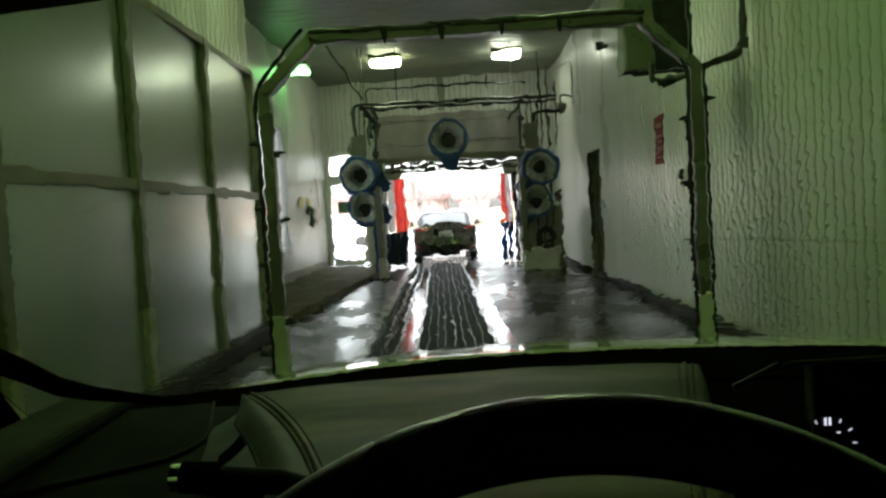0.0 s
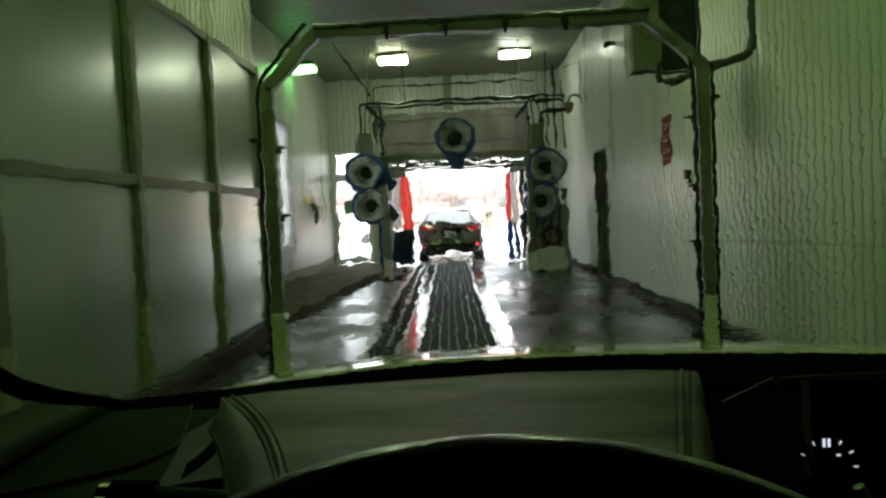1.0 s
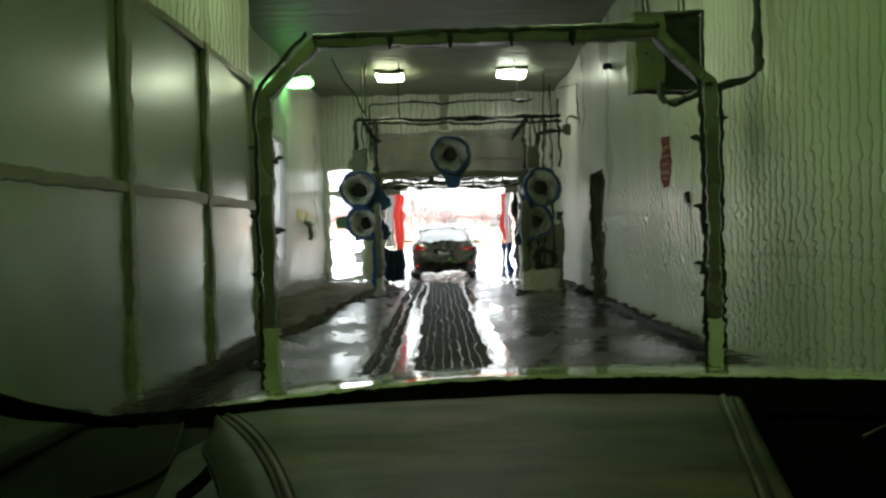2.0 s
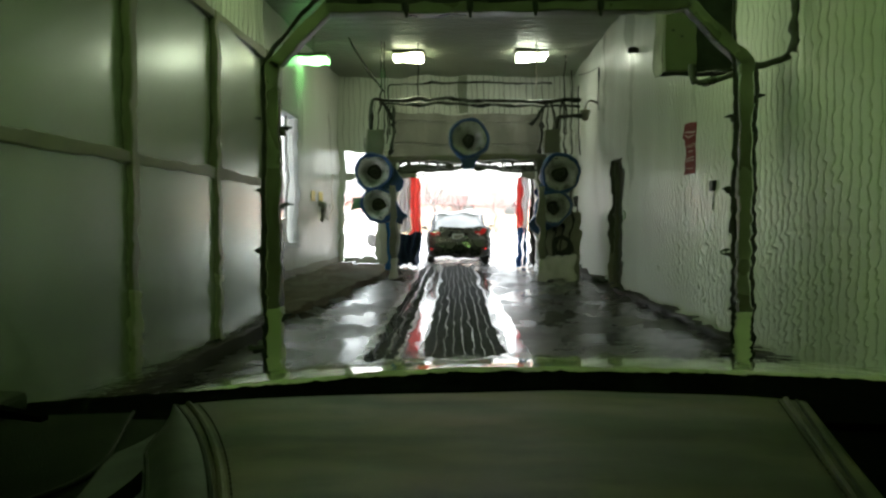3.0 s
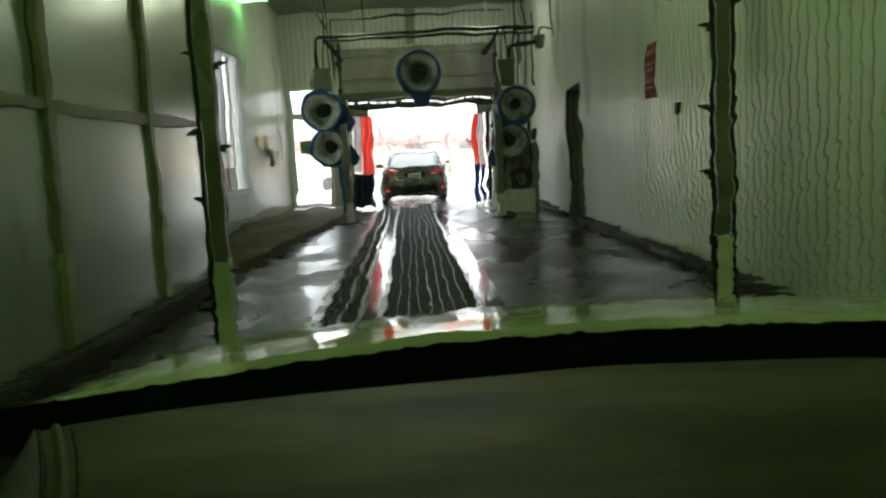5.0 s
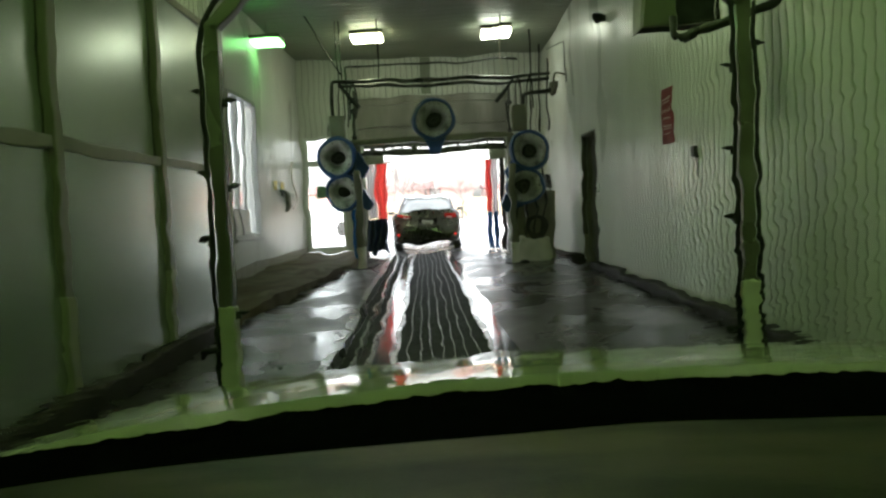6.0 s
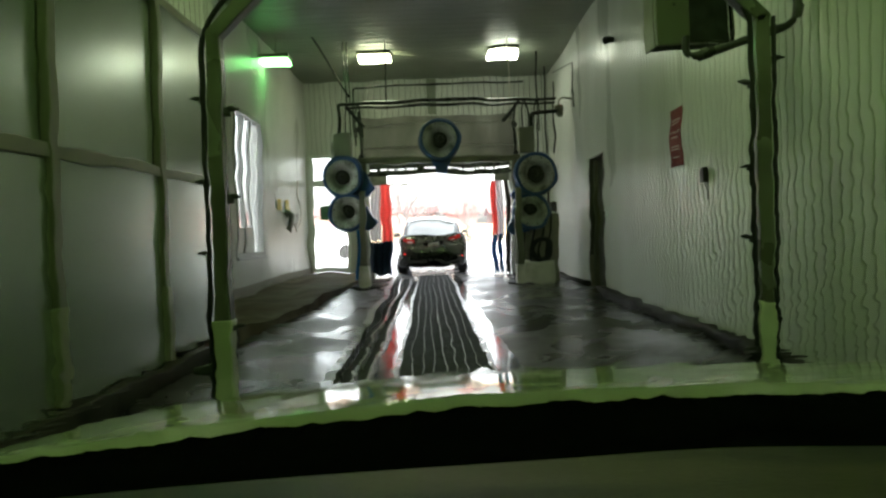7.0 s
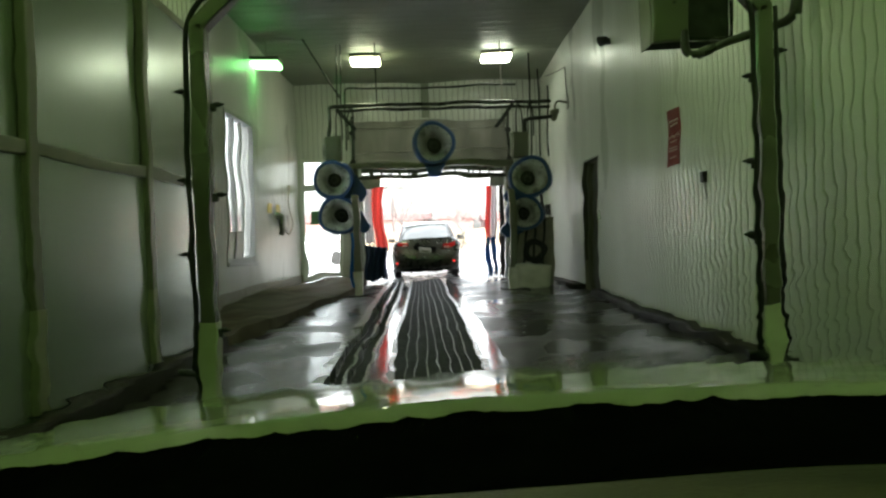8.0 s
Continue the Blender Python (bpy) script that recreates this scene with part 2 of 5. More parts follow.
M = dict(
    panel=mat("white_ribbed_liner", (0.62, 0.63, 0.58), 0.33, var=0.06, scale=1.5, bump=0.0006, bscale=14, island=0.03,
              stain=(0.40, 0.40, 0.33), stain_scale=0.7, stain_at=(0.5, 0.9), stretch=(1, 1, 0.35)),
    board=mat("grey_gloss_board", (0.455, 0.505, 0.425), 0.235, 0.72, var=0.05, scale=2.5, spec=1.0, rvar=0.015, stretch=(1, 1, 0.5)),
    # dark colour stands in for the shade inside the narrow grooves
    groove=mat("shaded_groove", (0.10, 0.10, 0.075), 0.7, var=0.3, scale=5, spec=0.1),
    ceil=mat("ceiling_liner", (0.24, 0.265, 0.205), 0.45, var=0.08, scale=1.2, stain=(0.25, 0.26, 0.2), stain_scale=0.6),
    floor=mat("wet_concrete", (0.04, 0.037, 0.033), 0.29, var=0.35, scale=1.6, bump=0.005, bscale=4.0, rvar=0.21, spec=0.32,
              stain=(0.035, 0.034, 0.032), stain_scale=0.9),
    kerb=mat("muddy_concrete", (0.17, 0.142, 0.108), 0.75, var=0.3, scale=2.5, bump=0.004, bscale=20, stain=(0.09, 0.068, 0.048), spec=0.03),
    kerbdark=mat("grimy_concrete", (0.035, 0.031, 0.026), 0.6, spec=0.1, var=0.3, scale=3, bump=0.004, bscale=20),
    heaterbox=mat("olive_sheet_metal", (0.17, 0.18, 0.125), 0.45, var=0.15, scale=4, stain=(0.15, 0.14, 0.1)),
    brightsteel=mat("worn_wet_steel", (0.30, 0.30, 0.29), 0.3, 0.9, var=0.25, scale=6, bump=0.001, bscale=30),
    gratebar=mat("wet_grating_steel", (0.045, 0.047, 0.047), 0.8, 0.0, spec=0.09, var=0.3, scale=9, bump=0.001, bscale=30),
    ridge=mat("dull_worn_ridge", (0.20, 0.20, 0.19), 0.38, 0.7, var=0.4, scale=4),
    track=mat("smooth_wet_plate", (0.05, 0.05, 0.05), 0.10, 0.0, var=0.3, scale=3, bump=0.002, bscale=7, rvar=0.06, spec=0.8),
    sleeve2=mat("drab_plastic_sleeve", (0.25, 0.235, 0.175), 0.4, var=0.12, scale=7),
    greentip=mat("green_glint_tip", (0.05, 0.10, 0.02), 0.3),
    leafsign=mat("green_notice", (0.10, 0.22, 0.12), 0.5),
    # car glass and roof: the sky's reflected glare is put into pale base colours
    carglass2=mat("sky_glare_car_glass", (0.45, 0.47, 0.46), 0.12, var=0.1, coat=1.0),
    glareroof=mat("sky_glare_roof", (0.45, 0.46, 0.46), 0.2, 0.3, var=0.1, coat=1.0),
    steel=mat("dull_galvanised_steel", (0.22, 0.22, 0.19), 0.38, 0.6, var=0.25, scale=5, bump=0.0006, bscale=60),
    darksteel=mat("dark_wet_steel", (0.06, 0.062, 0.055), 0.3, 0.5, var=0.3, scale=8, bump=0.0008, bscale=50),
    archframe=mat("worn_drab_arch_paint", (0.19, 0.18, 0.15), 0.28, 0.45, var=0.25, scale=3, bump=0.0006, bscale=40, stain=(0.12, 0.12, 0.09), stain_scale=2.5),
    frame=mat("drab_painted_frame", (0.175, 0.162, 0.125), 0.4, 0.2, var=0.2, scale=3, bump=0.0006, bscale=40),
    sleeve=mat("pale_plastic_sleeve", (0.82, 0.76, 0.70), 0.35, var=0.12, scale=7, stain=(0.4, 0.4, 0.28)),
    black=mat("black_rubber", (0.012, 0.012, 0.012), 0.45, var=0.2, scale=20),
    blue=mat("blue_moulded_plastic", (0.014, 0.062, 0.20), 0.4, var=0.2, scale=4, stain=(0.02, 0.06, 0.15)),
    inlet=mat("grey_inlet_cone", (0.44, 0.44, 0.40), 0.45, var=0.25, scale=12, stain=(0.07, 0.075, 0.06), stain_scale=6),
    doorpaint=mat("drab_door_paint", (0.075, 0.075, 0.058), 0.45, var=0.2, scale=3, stain=(0.05, 0.05, 0.04)),
    door=mat("grey_sectional_door", (0.27, 0.255, 0.235), 0.4, var=0.25, scale=2, stain=(0.15, 0.14, 0.125), stretch=(1.6, 1, 0.5)),
    white=mat("white_frame_paint", (0.78, 0.79, 0.77), 0.35, var=0.06, scale=5, stain=(0.5, 0.5, 0.45), stain_at=(0.55, 0.95)),
    red=mat("red_sign_plate", (0.20, 0.016, 0.016), 0.6, spec=0.15, var=0.12, scale=10, stain=(0.27, 0.05, 0.045), stain_scale=4),
    label=mat("sign_lettering", (0.55, 0.34, 0.31), 0.5, var=0.1, scale=30),
    yellow=mat("yellow_label", (0.6, 0.45, 0.06), 0.5, var=0.1, scale=30),
    clothred=cloth_mat("red_wash_cloth", (0.76, 0.24, 0.22)),
    clothblue=cloth_mat("blue_wash_cloth", (0.03, 0.16, 0.36)),
    clothnavy=mat("navy_wash_cloth", (0.012, 0.03, 0.075), 0.8, var=0.25, scale=10, bump=0.003, bscale=25),
    clothwhite=cloth_mat("white_wash_cloth", (0.7, 0.68, 0.68)),
    lamp=mat("lit_white_diffuser", (0.8, 0.8, 0.8), 0.4, emit=(0.93, 1.0, 0.64), power=LAMP),
    lampwhite=mat("lit_cool_diffuser", (0.8, 0.8, 0.8), 0.4, emit=(0.93, 1.0, 0.80), power=LAMP),
    lampnear=mat("lit_lime_diffuser", (0.8, 0.8, 0.8), 0.4, emit=(0.76, 1.0, 0.50), power=NEARLAMP),
    lamplime=mat("lit_lime_green_diffuser", (0.8, 0.8, 0.8), 0.4, emit=(0.52, 1.0, 0.26), power=NEARLAMP * 0.75),
    lampgreen=mat("lit_green_diffuser", (0.7, 0.8, 0.7), 0.4, emit=(0.25, 1.0, 0.26), power=1.3),
    paint=mat("grey_car_paint", (0.05, 0.05, 0.043), 0.3, 0.5, var=0.1, scale=20, coat=1.0),
    hoodpaint=mat("wet_pale_paint", (0.42, 0.41, 0.31), 0.06, 0.0, var=0.06, scale=9, coat=0.0, spec=0.55, bump=0.0001, bscale=24, rvar=0.03),
    tyre=mat("tyre_rubber", (0.018, 0.018, 0.018), 0.7, var=0.2, scale=20),
    alloy=mat("alloy_rim", (0.5, 0.5, 0.5), 0.3, 0.9, var=0.1),
    tail=mat("red_tail_lens", (0.25, 0.01, 0.01), 0.15, emit=(1, 0.04, 0.03), power=0.02),
    brake=mat("lit_brake_lens", (0.4, 0.01, 0.01), 0.2, emit=(1.0, 0.05, 0.04), power=0.22),
    plate=mat("pale_plate", (0.6, 0.62, 0.6), 0.4, var=0.08, scale=30),
    chrome=mat("bright_chrome", (0.7, 0.7, 0.7), 0.12, 1.0, var=0.05),
    carglass=glass("tinted_glass", (0.45, 0.5, 0.48)),
    pane=glass("clear_pane", (0.95, 0.97, 0.96)),
    innerglass=glass("windscreen_inner_face", (1, 1, 1), 0.0, 1.33),
    screen=wet_glass("rain_wet_windscreen"),
    leather=mat("dark_stitched_leather", (0.0105, 0.0118, 0.0038), 0.5, var=0.4, scale=4, bump=0.0007, bscale=260, rvar=0.1, spec=0.06, stain=(0.046, 0.034, 0.019), stain_scale=3.6, stain_at=(0.42, 0.62), stretch=(1, 2.2, 1)),
    leathergrey=mat("grey_soft_trim", (0.019, 0.0195, 0.0195), 0.5, var=0.15, scale=10, bump=0.0004, bscale=240, spec=0.04),
    winframe=mat("weathered_white_frame", (0.40, 0.41, 0.40), 0.4, var=0.1, scale=5, stain=(0.28, 0.28, 0.25), stain_at=(0.5, 0.9)),
    ventgrey=mat("bluish_grey_plastic", (0.017, 0.0185, 0.020), 0.5, var=0.15, scale=12, bump=0.0003, bscale=240, spec=0.06),
    blacktrim=mat("black_grained_trim", (0.002, 0.002, 0.002), 0.6, var=0.3, scale=30, bump=0.0004, bscale=300, spec=0.0),
    darkpad=mat("dark_soft_pad", (0.0036, 0.0048, 0.0016), 0.6, var=0.3, scale=8, bump=0.0004, bscale=260, spec=0.02),
    seam=mat("dark_seam", (0.006, 0.006, 0.005), 0.8, var=0.2, scale=30, spec=0.12),
    mesh=dotted("perforated_speaker_cover", (0.0042, 0.0052, 0.0026), 0.7, var=0.3, scale=6, bump=0.002, bscale=420, spec=0.02),
    wheel=mat("black_leather_rim", (0.02, 0.02, 0.018), 0.26, var=0.2, scale=12, bump=0.0003, bscale=300),
    glossblack=mat("black_screen_glass", (0.006, 0.006, 0.006), 0.08, var=0.1),
    tick=mat("lit_dial_mark", (0.8, 0.8, 0.9), 0.4, emit=(0.8, 0.82, 1.0), power=0.12),
    liner=mat("dark_cabin_lining", (0.03, 0.03, 0.03), 0.9, var=0.2, scale=8, spec=0.0),
    snow=mat("trodden_snow", (0.80, 0.81, 0.83), 0.6, var=0.08, scale=0.4, bump=0.03, bscale=1.5, stain=(0.45, 0.44, 0.43), stain_scale=0.25,
             stain_at=(0.5, 0.75)),
    asphalt=mat("wet_asphalt", (0.05, 0.05, 0.052), 0.25, var=0.3, scale=3, bump=0.003, bscale=30, stain=(0.5, 0.5, 0.52), stain_scale=0.5),
    brick=mat("red_brick", (0.23, 0.115, 0.105), 0.8, var=0.2, scale=3, bump=0.004, bscale=30),
    brick2=mat("brown_brick", (0.29, 0.185, 0.16), 0.8, var=0.2, scale=3, bump=0.004, bscale=30),
    roof=mat("snow_dusted_red_shingle", (0.22, 0.115, 0.11), 0.85, var=0.2, scale=2.0, bump=0.01, bscale=6),
    fence=mat("tan_fence_wood", (0.30, 0.23, 0.16), 0.8, var=0.2, scale=4, island=0.1),
    bark=mat("greyish_bark", (0.12, 0.105, 0.10), 0.9, var=0.3, scale=8, bump=0.01, bscale=12),
    leaf=mat("dark_evergreen", (0.04, 0.06, 0.03), 0.8, var=0.3, scale=6),
    window=mat("dark_window_glass", (0.17, 0.15, 0.15), 0.1, var=0.1),
    whitecar=mat("white_car_paint", (0.7, 0.71, 0.72), 0.2, var=0.04, coat=1.0),
)


# ---- mesh helpers ----
def part(name, bm, material, parent=None, label="", smooth=False):
    me = bpy.data.meshes.new(name)
    bmesh.ops.recalc_face_normals(bm, faces=bm.faces[:])
    bm.to_mesh(me)
    bm.free()
    if smooth:
        for p in me.polygons:
            p.use_smooth = True
        me.set_sharp_from_angle(angle=radians(42))
    me.materials.append(M[material])
    ob = new(name, me)
    if parent is not None:
        ob.parent = parent
        ob.matrix_parent_inverse = parent.matrix_world.inverted() if parent.type != "EMPTY" else Matrix.Translation(parent.location).inverted()
    if label:
        tagged(ob, label)
    return ob


def thing(name, at, label, category, group="", kind=""):
    ob = new(name)
    ob.location = at
    ob.empty_display_size = 0.1
    return tagged(ob, label, category, group, kind)


def box(x0, x1, y0, y1, z0, z1, bevel=0.0, bm=None, m=None, seg=2):
    bm = bm or bmesh.new()
    t = bmesh.new()
    bmesh.ops.create_cube(t, size=1)
    bmesh.ops.transform(t, matrix=Matrix.Translation(((x0 + x1) / 2, (y0 + y1) / 2, (z0 + z1) / 2)) @
                        Matrix.Diagonal((abs(x1 - x0), abs(y1 - y0), abs(z1 - z0), 1)), verts=t.verts)
    if bevel:
        bmesh.ops.bevel(t, geom=t.edges[:], offset=bevel, segments=seg, affect="EDGES", profile=0.5)
    if m:
        bmesh.ops.transform(t, matrix=m, verts=t.verts)
    return merge(bm, t)


def merge(bm, t):
    vs = [bm.verts.new(v.co) for v in t.verts]
    t.verts.index_update()
    for f in t.faces:
        bm.faces.new([vs[v.index] for v in f.verts])
    t.free()
    return bm


def tube(points, r, bm=None, n=10, closed=False, radii=None):
    """A round bar along a line of points."""
    bm = bm or bmesh.new()
    pts = [Vector(p) for p in points]
    rings = []
    k = len(pts)
    up = None
    for i, p in enumerate(pts):
        a = pts[(i - 1) % k] if closed or i else p
        b = pts[(i + 1) % k] if closed or i < k - 1 else p
        d = (b - a).normalized()
        if up is None:
            up = Vector((0, 0, 1)) if abs(d.z) < 0.9 else Vector((1, 0, 0))
        s = d.cross(up).normalized()
        up = s.cross(d).normalized()
        rr = radii[i] if radii else r
        rings.append([bm.verts.new(p + rr * (math.cos(j * math.tau / n) * s + math.sin(j * math.tau / n) * up)) for j in range(n)])
    for i in range(k if closed else k - 1):
        a, b = rings[i], rings[(i + 1) % k]
        for j in range(n):
            bm.faces.new((a[j], a[(j + 1) % n], b[(j + 1) % n], b[j]))
    if not closed:
        bm.faces.new(rings[0][::-1])
        bm.faces.new(rings[-1])
    return bm


def rounded(points, r, seg=4):
    """The same line with its corners rounded."""
    pts = [Vector(p) for p in points]
    out = [pts[0]]
    for a, b, c in zip(pts, pts[1:], pts[2:]):
        u, v = (a - b).normalized(), (c - b).normalized()
        p, q = b + u * r, b + v * r
        for i in range(seg + 1):
            t = i / seg
            out.append((1 - t) ** 2 * p + 2 * t * (1 - t) * b + t * t * q)
    return out + [pts[-1]]


def lathe(profile, n=32, bm=None, m=None, caps=True):
    """Turned about the y axis: profile of (radius, y)."""
    bm = bm or bmesh.new()
    rings = []
    for r, y in profile:
        rings.append([bm.verts.new((r * math.cos(j * math.tau / n), y, r * math.sin(j * math.tau / n))) for j in range(n)])
    for a, b in zip(rings, rings[1:]):
        for j in range(n):
            bm.faces.new((a[j], a[(j + 1) % n], b[(j + 1) % n], b[j]))
    if caps:
        bm.faces.new(rings[0])
        bm.faces.new(rings[-1])
    if m:
        bmesh.ops.transform(bm, matrix=m, verts=bm.verts)
    return bm


def sheet(fn, us, vs, thick=0.0, down=Vector((0, 0, -1))):
    """A skin over the grid us x vs, given a thickness."""
    bm = bmesh.new()
    top = [[bm.verts.new(fn(u, v)) for v in vs] for u in us]
    for i in range(len(us) - 1):
        for j in range(len(vs) - 1):
            bm.faces.new((top[i][j], top[i + 1][j], top[i + 1][j + 1], top[i][j + 1]))
    if thick:
        low = [[bm.verts.new(v.co + down * thick) for v in row] for row in top]
        a, b = len(us) - 1, len(vs) - 1
        for i in range(a):
            for j in range(b):
                bm.faces.new((low[i][j + 1], low[i + 1][j + 1], low[i + 1][j], low[i][j]))
            bm.faces.new((top[i][0], low[i][0], low[i + 1][0], top[i + 1][0]))
            bm.faces.new((top[i + 1][b], low[i + 1][b], low[i][b], top[i][b]))
        for j in range(b):
            bm.faces.new((top[0][j + 1], low[0][j + 1], low[0][j], top[0][j]))
            bm.faces.new((top[a][j], low[a][j], low[a][j + 1], top[a][j + 1]))
    return bm


def lin(a, b, n):
    return [a + (b - a) * i / (n - 1) for i in range(n)]

# ---- the tunnel's shell ----
EAST, WEST, WEST2, NORTH, SOUTH, TOP = 2.31, -3.55, -2.42, 19.4, -6.0, 4.72
JOG = 8.37
OPEN = (-2.0, 1.36, 2.58)           # exit: west jamb, east jamb, head
GLASSDOOR = (-3.5, -2.52, 2.95)     # side door with its transom
DOORWAY = (13.22, 14.44, 2.26)       # service door: from, to, head
WIN = (13.06, 14.92, 0.72, 3.16)    # side window: from, to, sill, head


def lane(y):
    """The middle of the conveyor lane, which runs slightly askew."""
    return -0.13 - 0.022 * y


def prism(poly, z0, z1, bm=None):
    bm = bm or bmesh.new()
    a = [bm.verts.new((x, y, z0)) for x, y in poly]
    b = [bm.verts.new((x, y, z1)) for x, y in poly]
    n = len(poly)
    for i in range(n):
        bm.faces.new((a[i], a[(i + 1) % n], b[(i + 1) % n], b[i]))
    bm.faces.new(a[::-1])
    bm.faces.new(b)
    return bm


GW = 0.36
s, n = SOUTH, NORTH + 0.2
bm = prism([(WEST - 0.2, s), (lane(s) - GW, s), (lane(n) - GW, n), (WEST - 0.2, n)], -0.25, 0.0)
prism([(lane(s) + GW, s), (EAST + 0.2, s), (EAST + 0.2, n), (lane(n) + GW, n)], -0.25, 0.0, bm)
prism([(lane(s) - GW, s), (lane(s) + GW, s), (lane(n) + GW, n), (lane(n) - GW, n)], -0.25, -0.1, bm)
floor = tagged(part("floor", bm, "floor"), "dark wet concrete floor of a wash tunnel", "floor", kind="structure")

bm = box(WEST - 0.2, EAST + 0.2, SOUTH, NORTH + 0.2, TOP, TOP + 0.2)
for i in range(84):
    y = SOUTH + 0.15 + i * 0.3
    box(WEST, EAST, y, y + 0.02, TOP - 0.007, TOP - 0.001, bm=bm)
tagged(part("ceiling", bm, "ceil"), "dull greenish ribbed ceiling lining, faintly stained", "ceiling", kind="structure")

LINED = "wall lined with white ribbed plastic planks, grimy at the foot"
wall_east = tagged(part("wall_east", box(EAST + 0.012, EAST + 0.22, SOUTH, DOORWAY[0], 0, TOP), "panel"), "long " + LINED, "wall", kind="structure")
part("pier", box(EAST + 0.012, EAST + 0.22, DOORWAY[0], DOORWAY[1], DOORWAY[2], TOP), "panel", wall_east)
part("pier", box(EAST + 0.012, EAST + 0.22, DOORWAY[1], NORTH, 0, TOP), "panel", wall_east)
part("backing", box(EAST + 0.222, EAST + 0.26, DOORWAY[0] - 0.1, DOORWAY[1] + 0.1, 0, DOORWAY[2] + 0.1), "panel", wall_east)
wall_west = tagged(part("wall_west", box(WEST - 0.22, WEST - 0.012, JOG, WIN[0], 0, TOP), "panel"), "recessed " + LINED, "wall", kind="structure")
part("pier", box(WEST - 0.22, WEST - 0.012, WIN[0], WIN[1], WIN[3], TOP), "panel", wall_west)
part("pier", box(WEST - 0.22, WEST - 0.012, WIN[0], WIN[1], 0, WIN[2]), "panel", wall_west)
part("pier", box(WEST - 0.22, WEST - 0.012, WIN[1], NORTH, 0, TOP), "panel", wall_west)
wall_near = tagged(part("wall_near_west", box(WEST2 - 0.24, WEST2 - 0.012, SOUTH, JOG - 0.15, 0, TOP), "panel"),
                   "near side wall with large grey gloss boards in drab frames", "wall", kind="structure")
part("pier", box(WEST - 0.22, WEST2 - 0.012, JOG - 0.15, JOG, 0, TOP), "panel", wall_near)
tagged(part("wall_south", box(WEST2 - 0.22, EAST + 0.22, SOUTH - 0.2, SOUTH, 0, TOP), "panel"), "plain pale end wall", "wall", kind="structure")
wall_north = tagged(part("wall_north", box(WEST - 0.2, EAST + 0.2, NORTH + 0.012, NORTH + 0.22, GLASSDOOR[2], TOP), "panel"),
                    "end " + LINED + ", over the exit", "wall", kind="structure")
for b in ((WEST - 0.2, GLASSDOOR[0], 0, GLASSDOOR[2]), (GLASSDOOR[1], OPEN[0], 0, GLASSDOOR[2]), (OPEN[1], EAST + 0.2, 0, GLASSDOOR[2]),
          (OPEN[0], OPEN[1], OPEN[2], GLASSDOOR[2])):
    part("pier", box(b[0], b[1], NORTH + 0.012, NORTH + 0.22, b[2], b[3]), "panel", wall_north)

part("pilaster", box(-0.57, -0.35, NORTH - 0.035, NORTH + 0.011, 3.86, TOP - 0.01, 0.006), "ceil", wall_north, "drab strip over the exit")

# drab skirting of the recess, grimy kerbs along the foot of the walls
tagged(part("skirting_west", box(WEST, WEST + 0.016, JOG, NORTH, 0.11, 0.27, 0.004), "sleeve2"), "drab grey-green skirting over the walkway", "skirting", kind="structure")
tagged(part("skirting_north", box(WEST + 0.018, GLASSDOOR[0], NORTH - 0.016, NORTH, 0.11, 0.27, 0.004), "sleeve2"), "drab grey-green skirting over the walkway", "skirting", kind="structure")
tagged(part("kerb_east", box(EAST - 0.16, EAST, DOORWAY[1], NORTH, 0, 0.09, 0.02), "kerbdark"), "low grimy kerb at the wall foot", "kerb", kind="structure")
tagged(part("kerb_east_near", box(EAST - 0.16, EAST, 1.0, DOORWAY[0], 0, 0.09, 0.02), "kerbdark"), "low grimy kerb at the wall foot", "kerb", kind="structure")
tagged(part("kerb_west", prism([(-2.44, 8.5), (-2.2, 12.0), (-1.98, 16.2), (-2.0, 19.2), (WEST, 19.2), (WEST, 8.5)], 0.0, 0.11), "kerb"),
       "raised muddy brown concrete walkway", "walkway", kind="structure")
tagged(part("kerb_near", box(WEST2, WEST2 + 0.12, -2.0, JOG, 0, 0.16, 0.02), "kerbdark"), "dark kerb under the boards", "kerb", kind="structure")

# ---- own car: pale hood, wet windscreen, dark dashboard ----
CX = 0.14
car = thing("car", (CX, 0.6, 0), "pale green-silver car with a dark leather dashboard, waiting in the wash", "car")


def droop(u):
    """The hood and the foot of the glass fall away towards the fender."""
    return 0.016 * min(1.0, max(0.0, (-0.25 - u) / 0.4))


def hood_at(u, v):
    y0 = 1.60 - 0.25 * u * u
    y = y0 + v * (2.75 - y0 - 0.18 * u * u)
    f = y - 1.60 + 0.26 * u * u
    z = 0.952 - 0.045 * f - 0.10 * f * f - 0.5 * max(0, f - 0.55) ** 2 - 0.55 * max(0, abs(u - CX) - 0.75) ** 2
    z -= droop(u) + 0.18 * max(0, 0.16 - (y - y0))       # the rear edge turns down towards the glass
    return Vector((u, y, z))


part("hood", sheet(hood_at, lin(CX - 1.04, CX + 1.04, 41), [0, 0.05, 0.09, 0.11, 0.13, 0.137, 0.141, 0.15, 0.17] + lin(0.2, 1, 24), 0.03), "hoodpaint", car, "wet pale green-silver hood", True)


def screen_at(u, v, out=0.0):
    return Vector((u * (1 - 0.10 * v), 1.585 - 0.25 * u * u - v * (1.0 - 0.25 * u * u * 0.4), 0.965 - droop(u) + v * 0.60 + out))


us, vs = lin(CX - 1.22, CX + 1.22, 35), [-0.03] + lin(0, 1.08, 19)
ob = part("windscreen", sheet(lambda u, v: screen_at(u, v, 0.006), us, vs, 0.006), "screen", car, "wet windscreen running with water", True)
ob.data.materials.append(M["innerglass"])
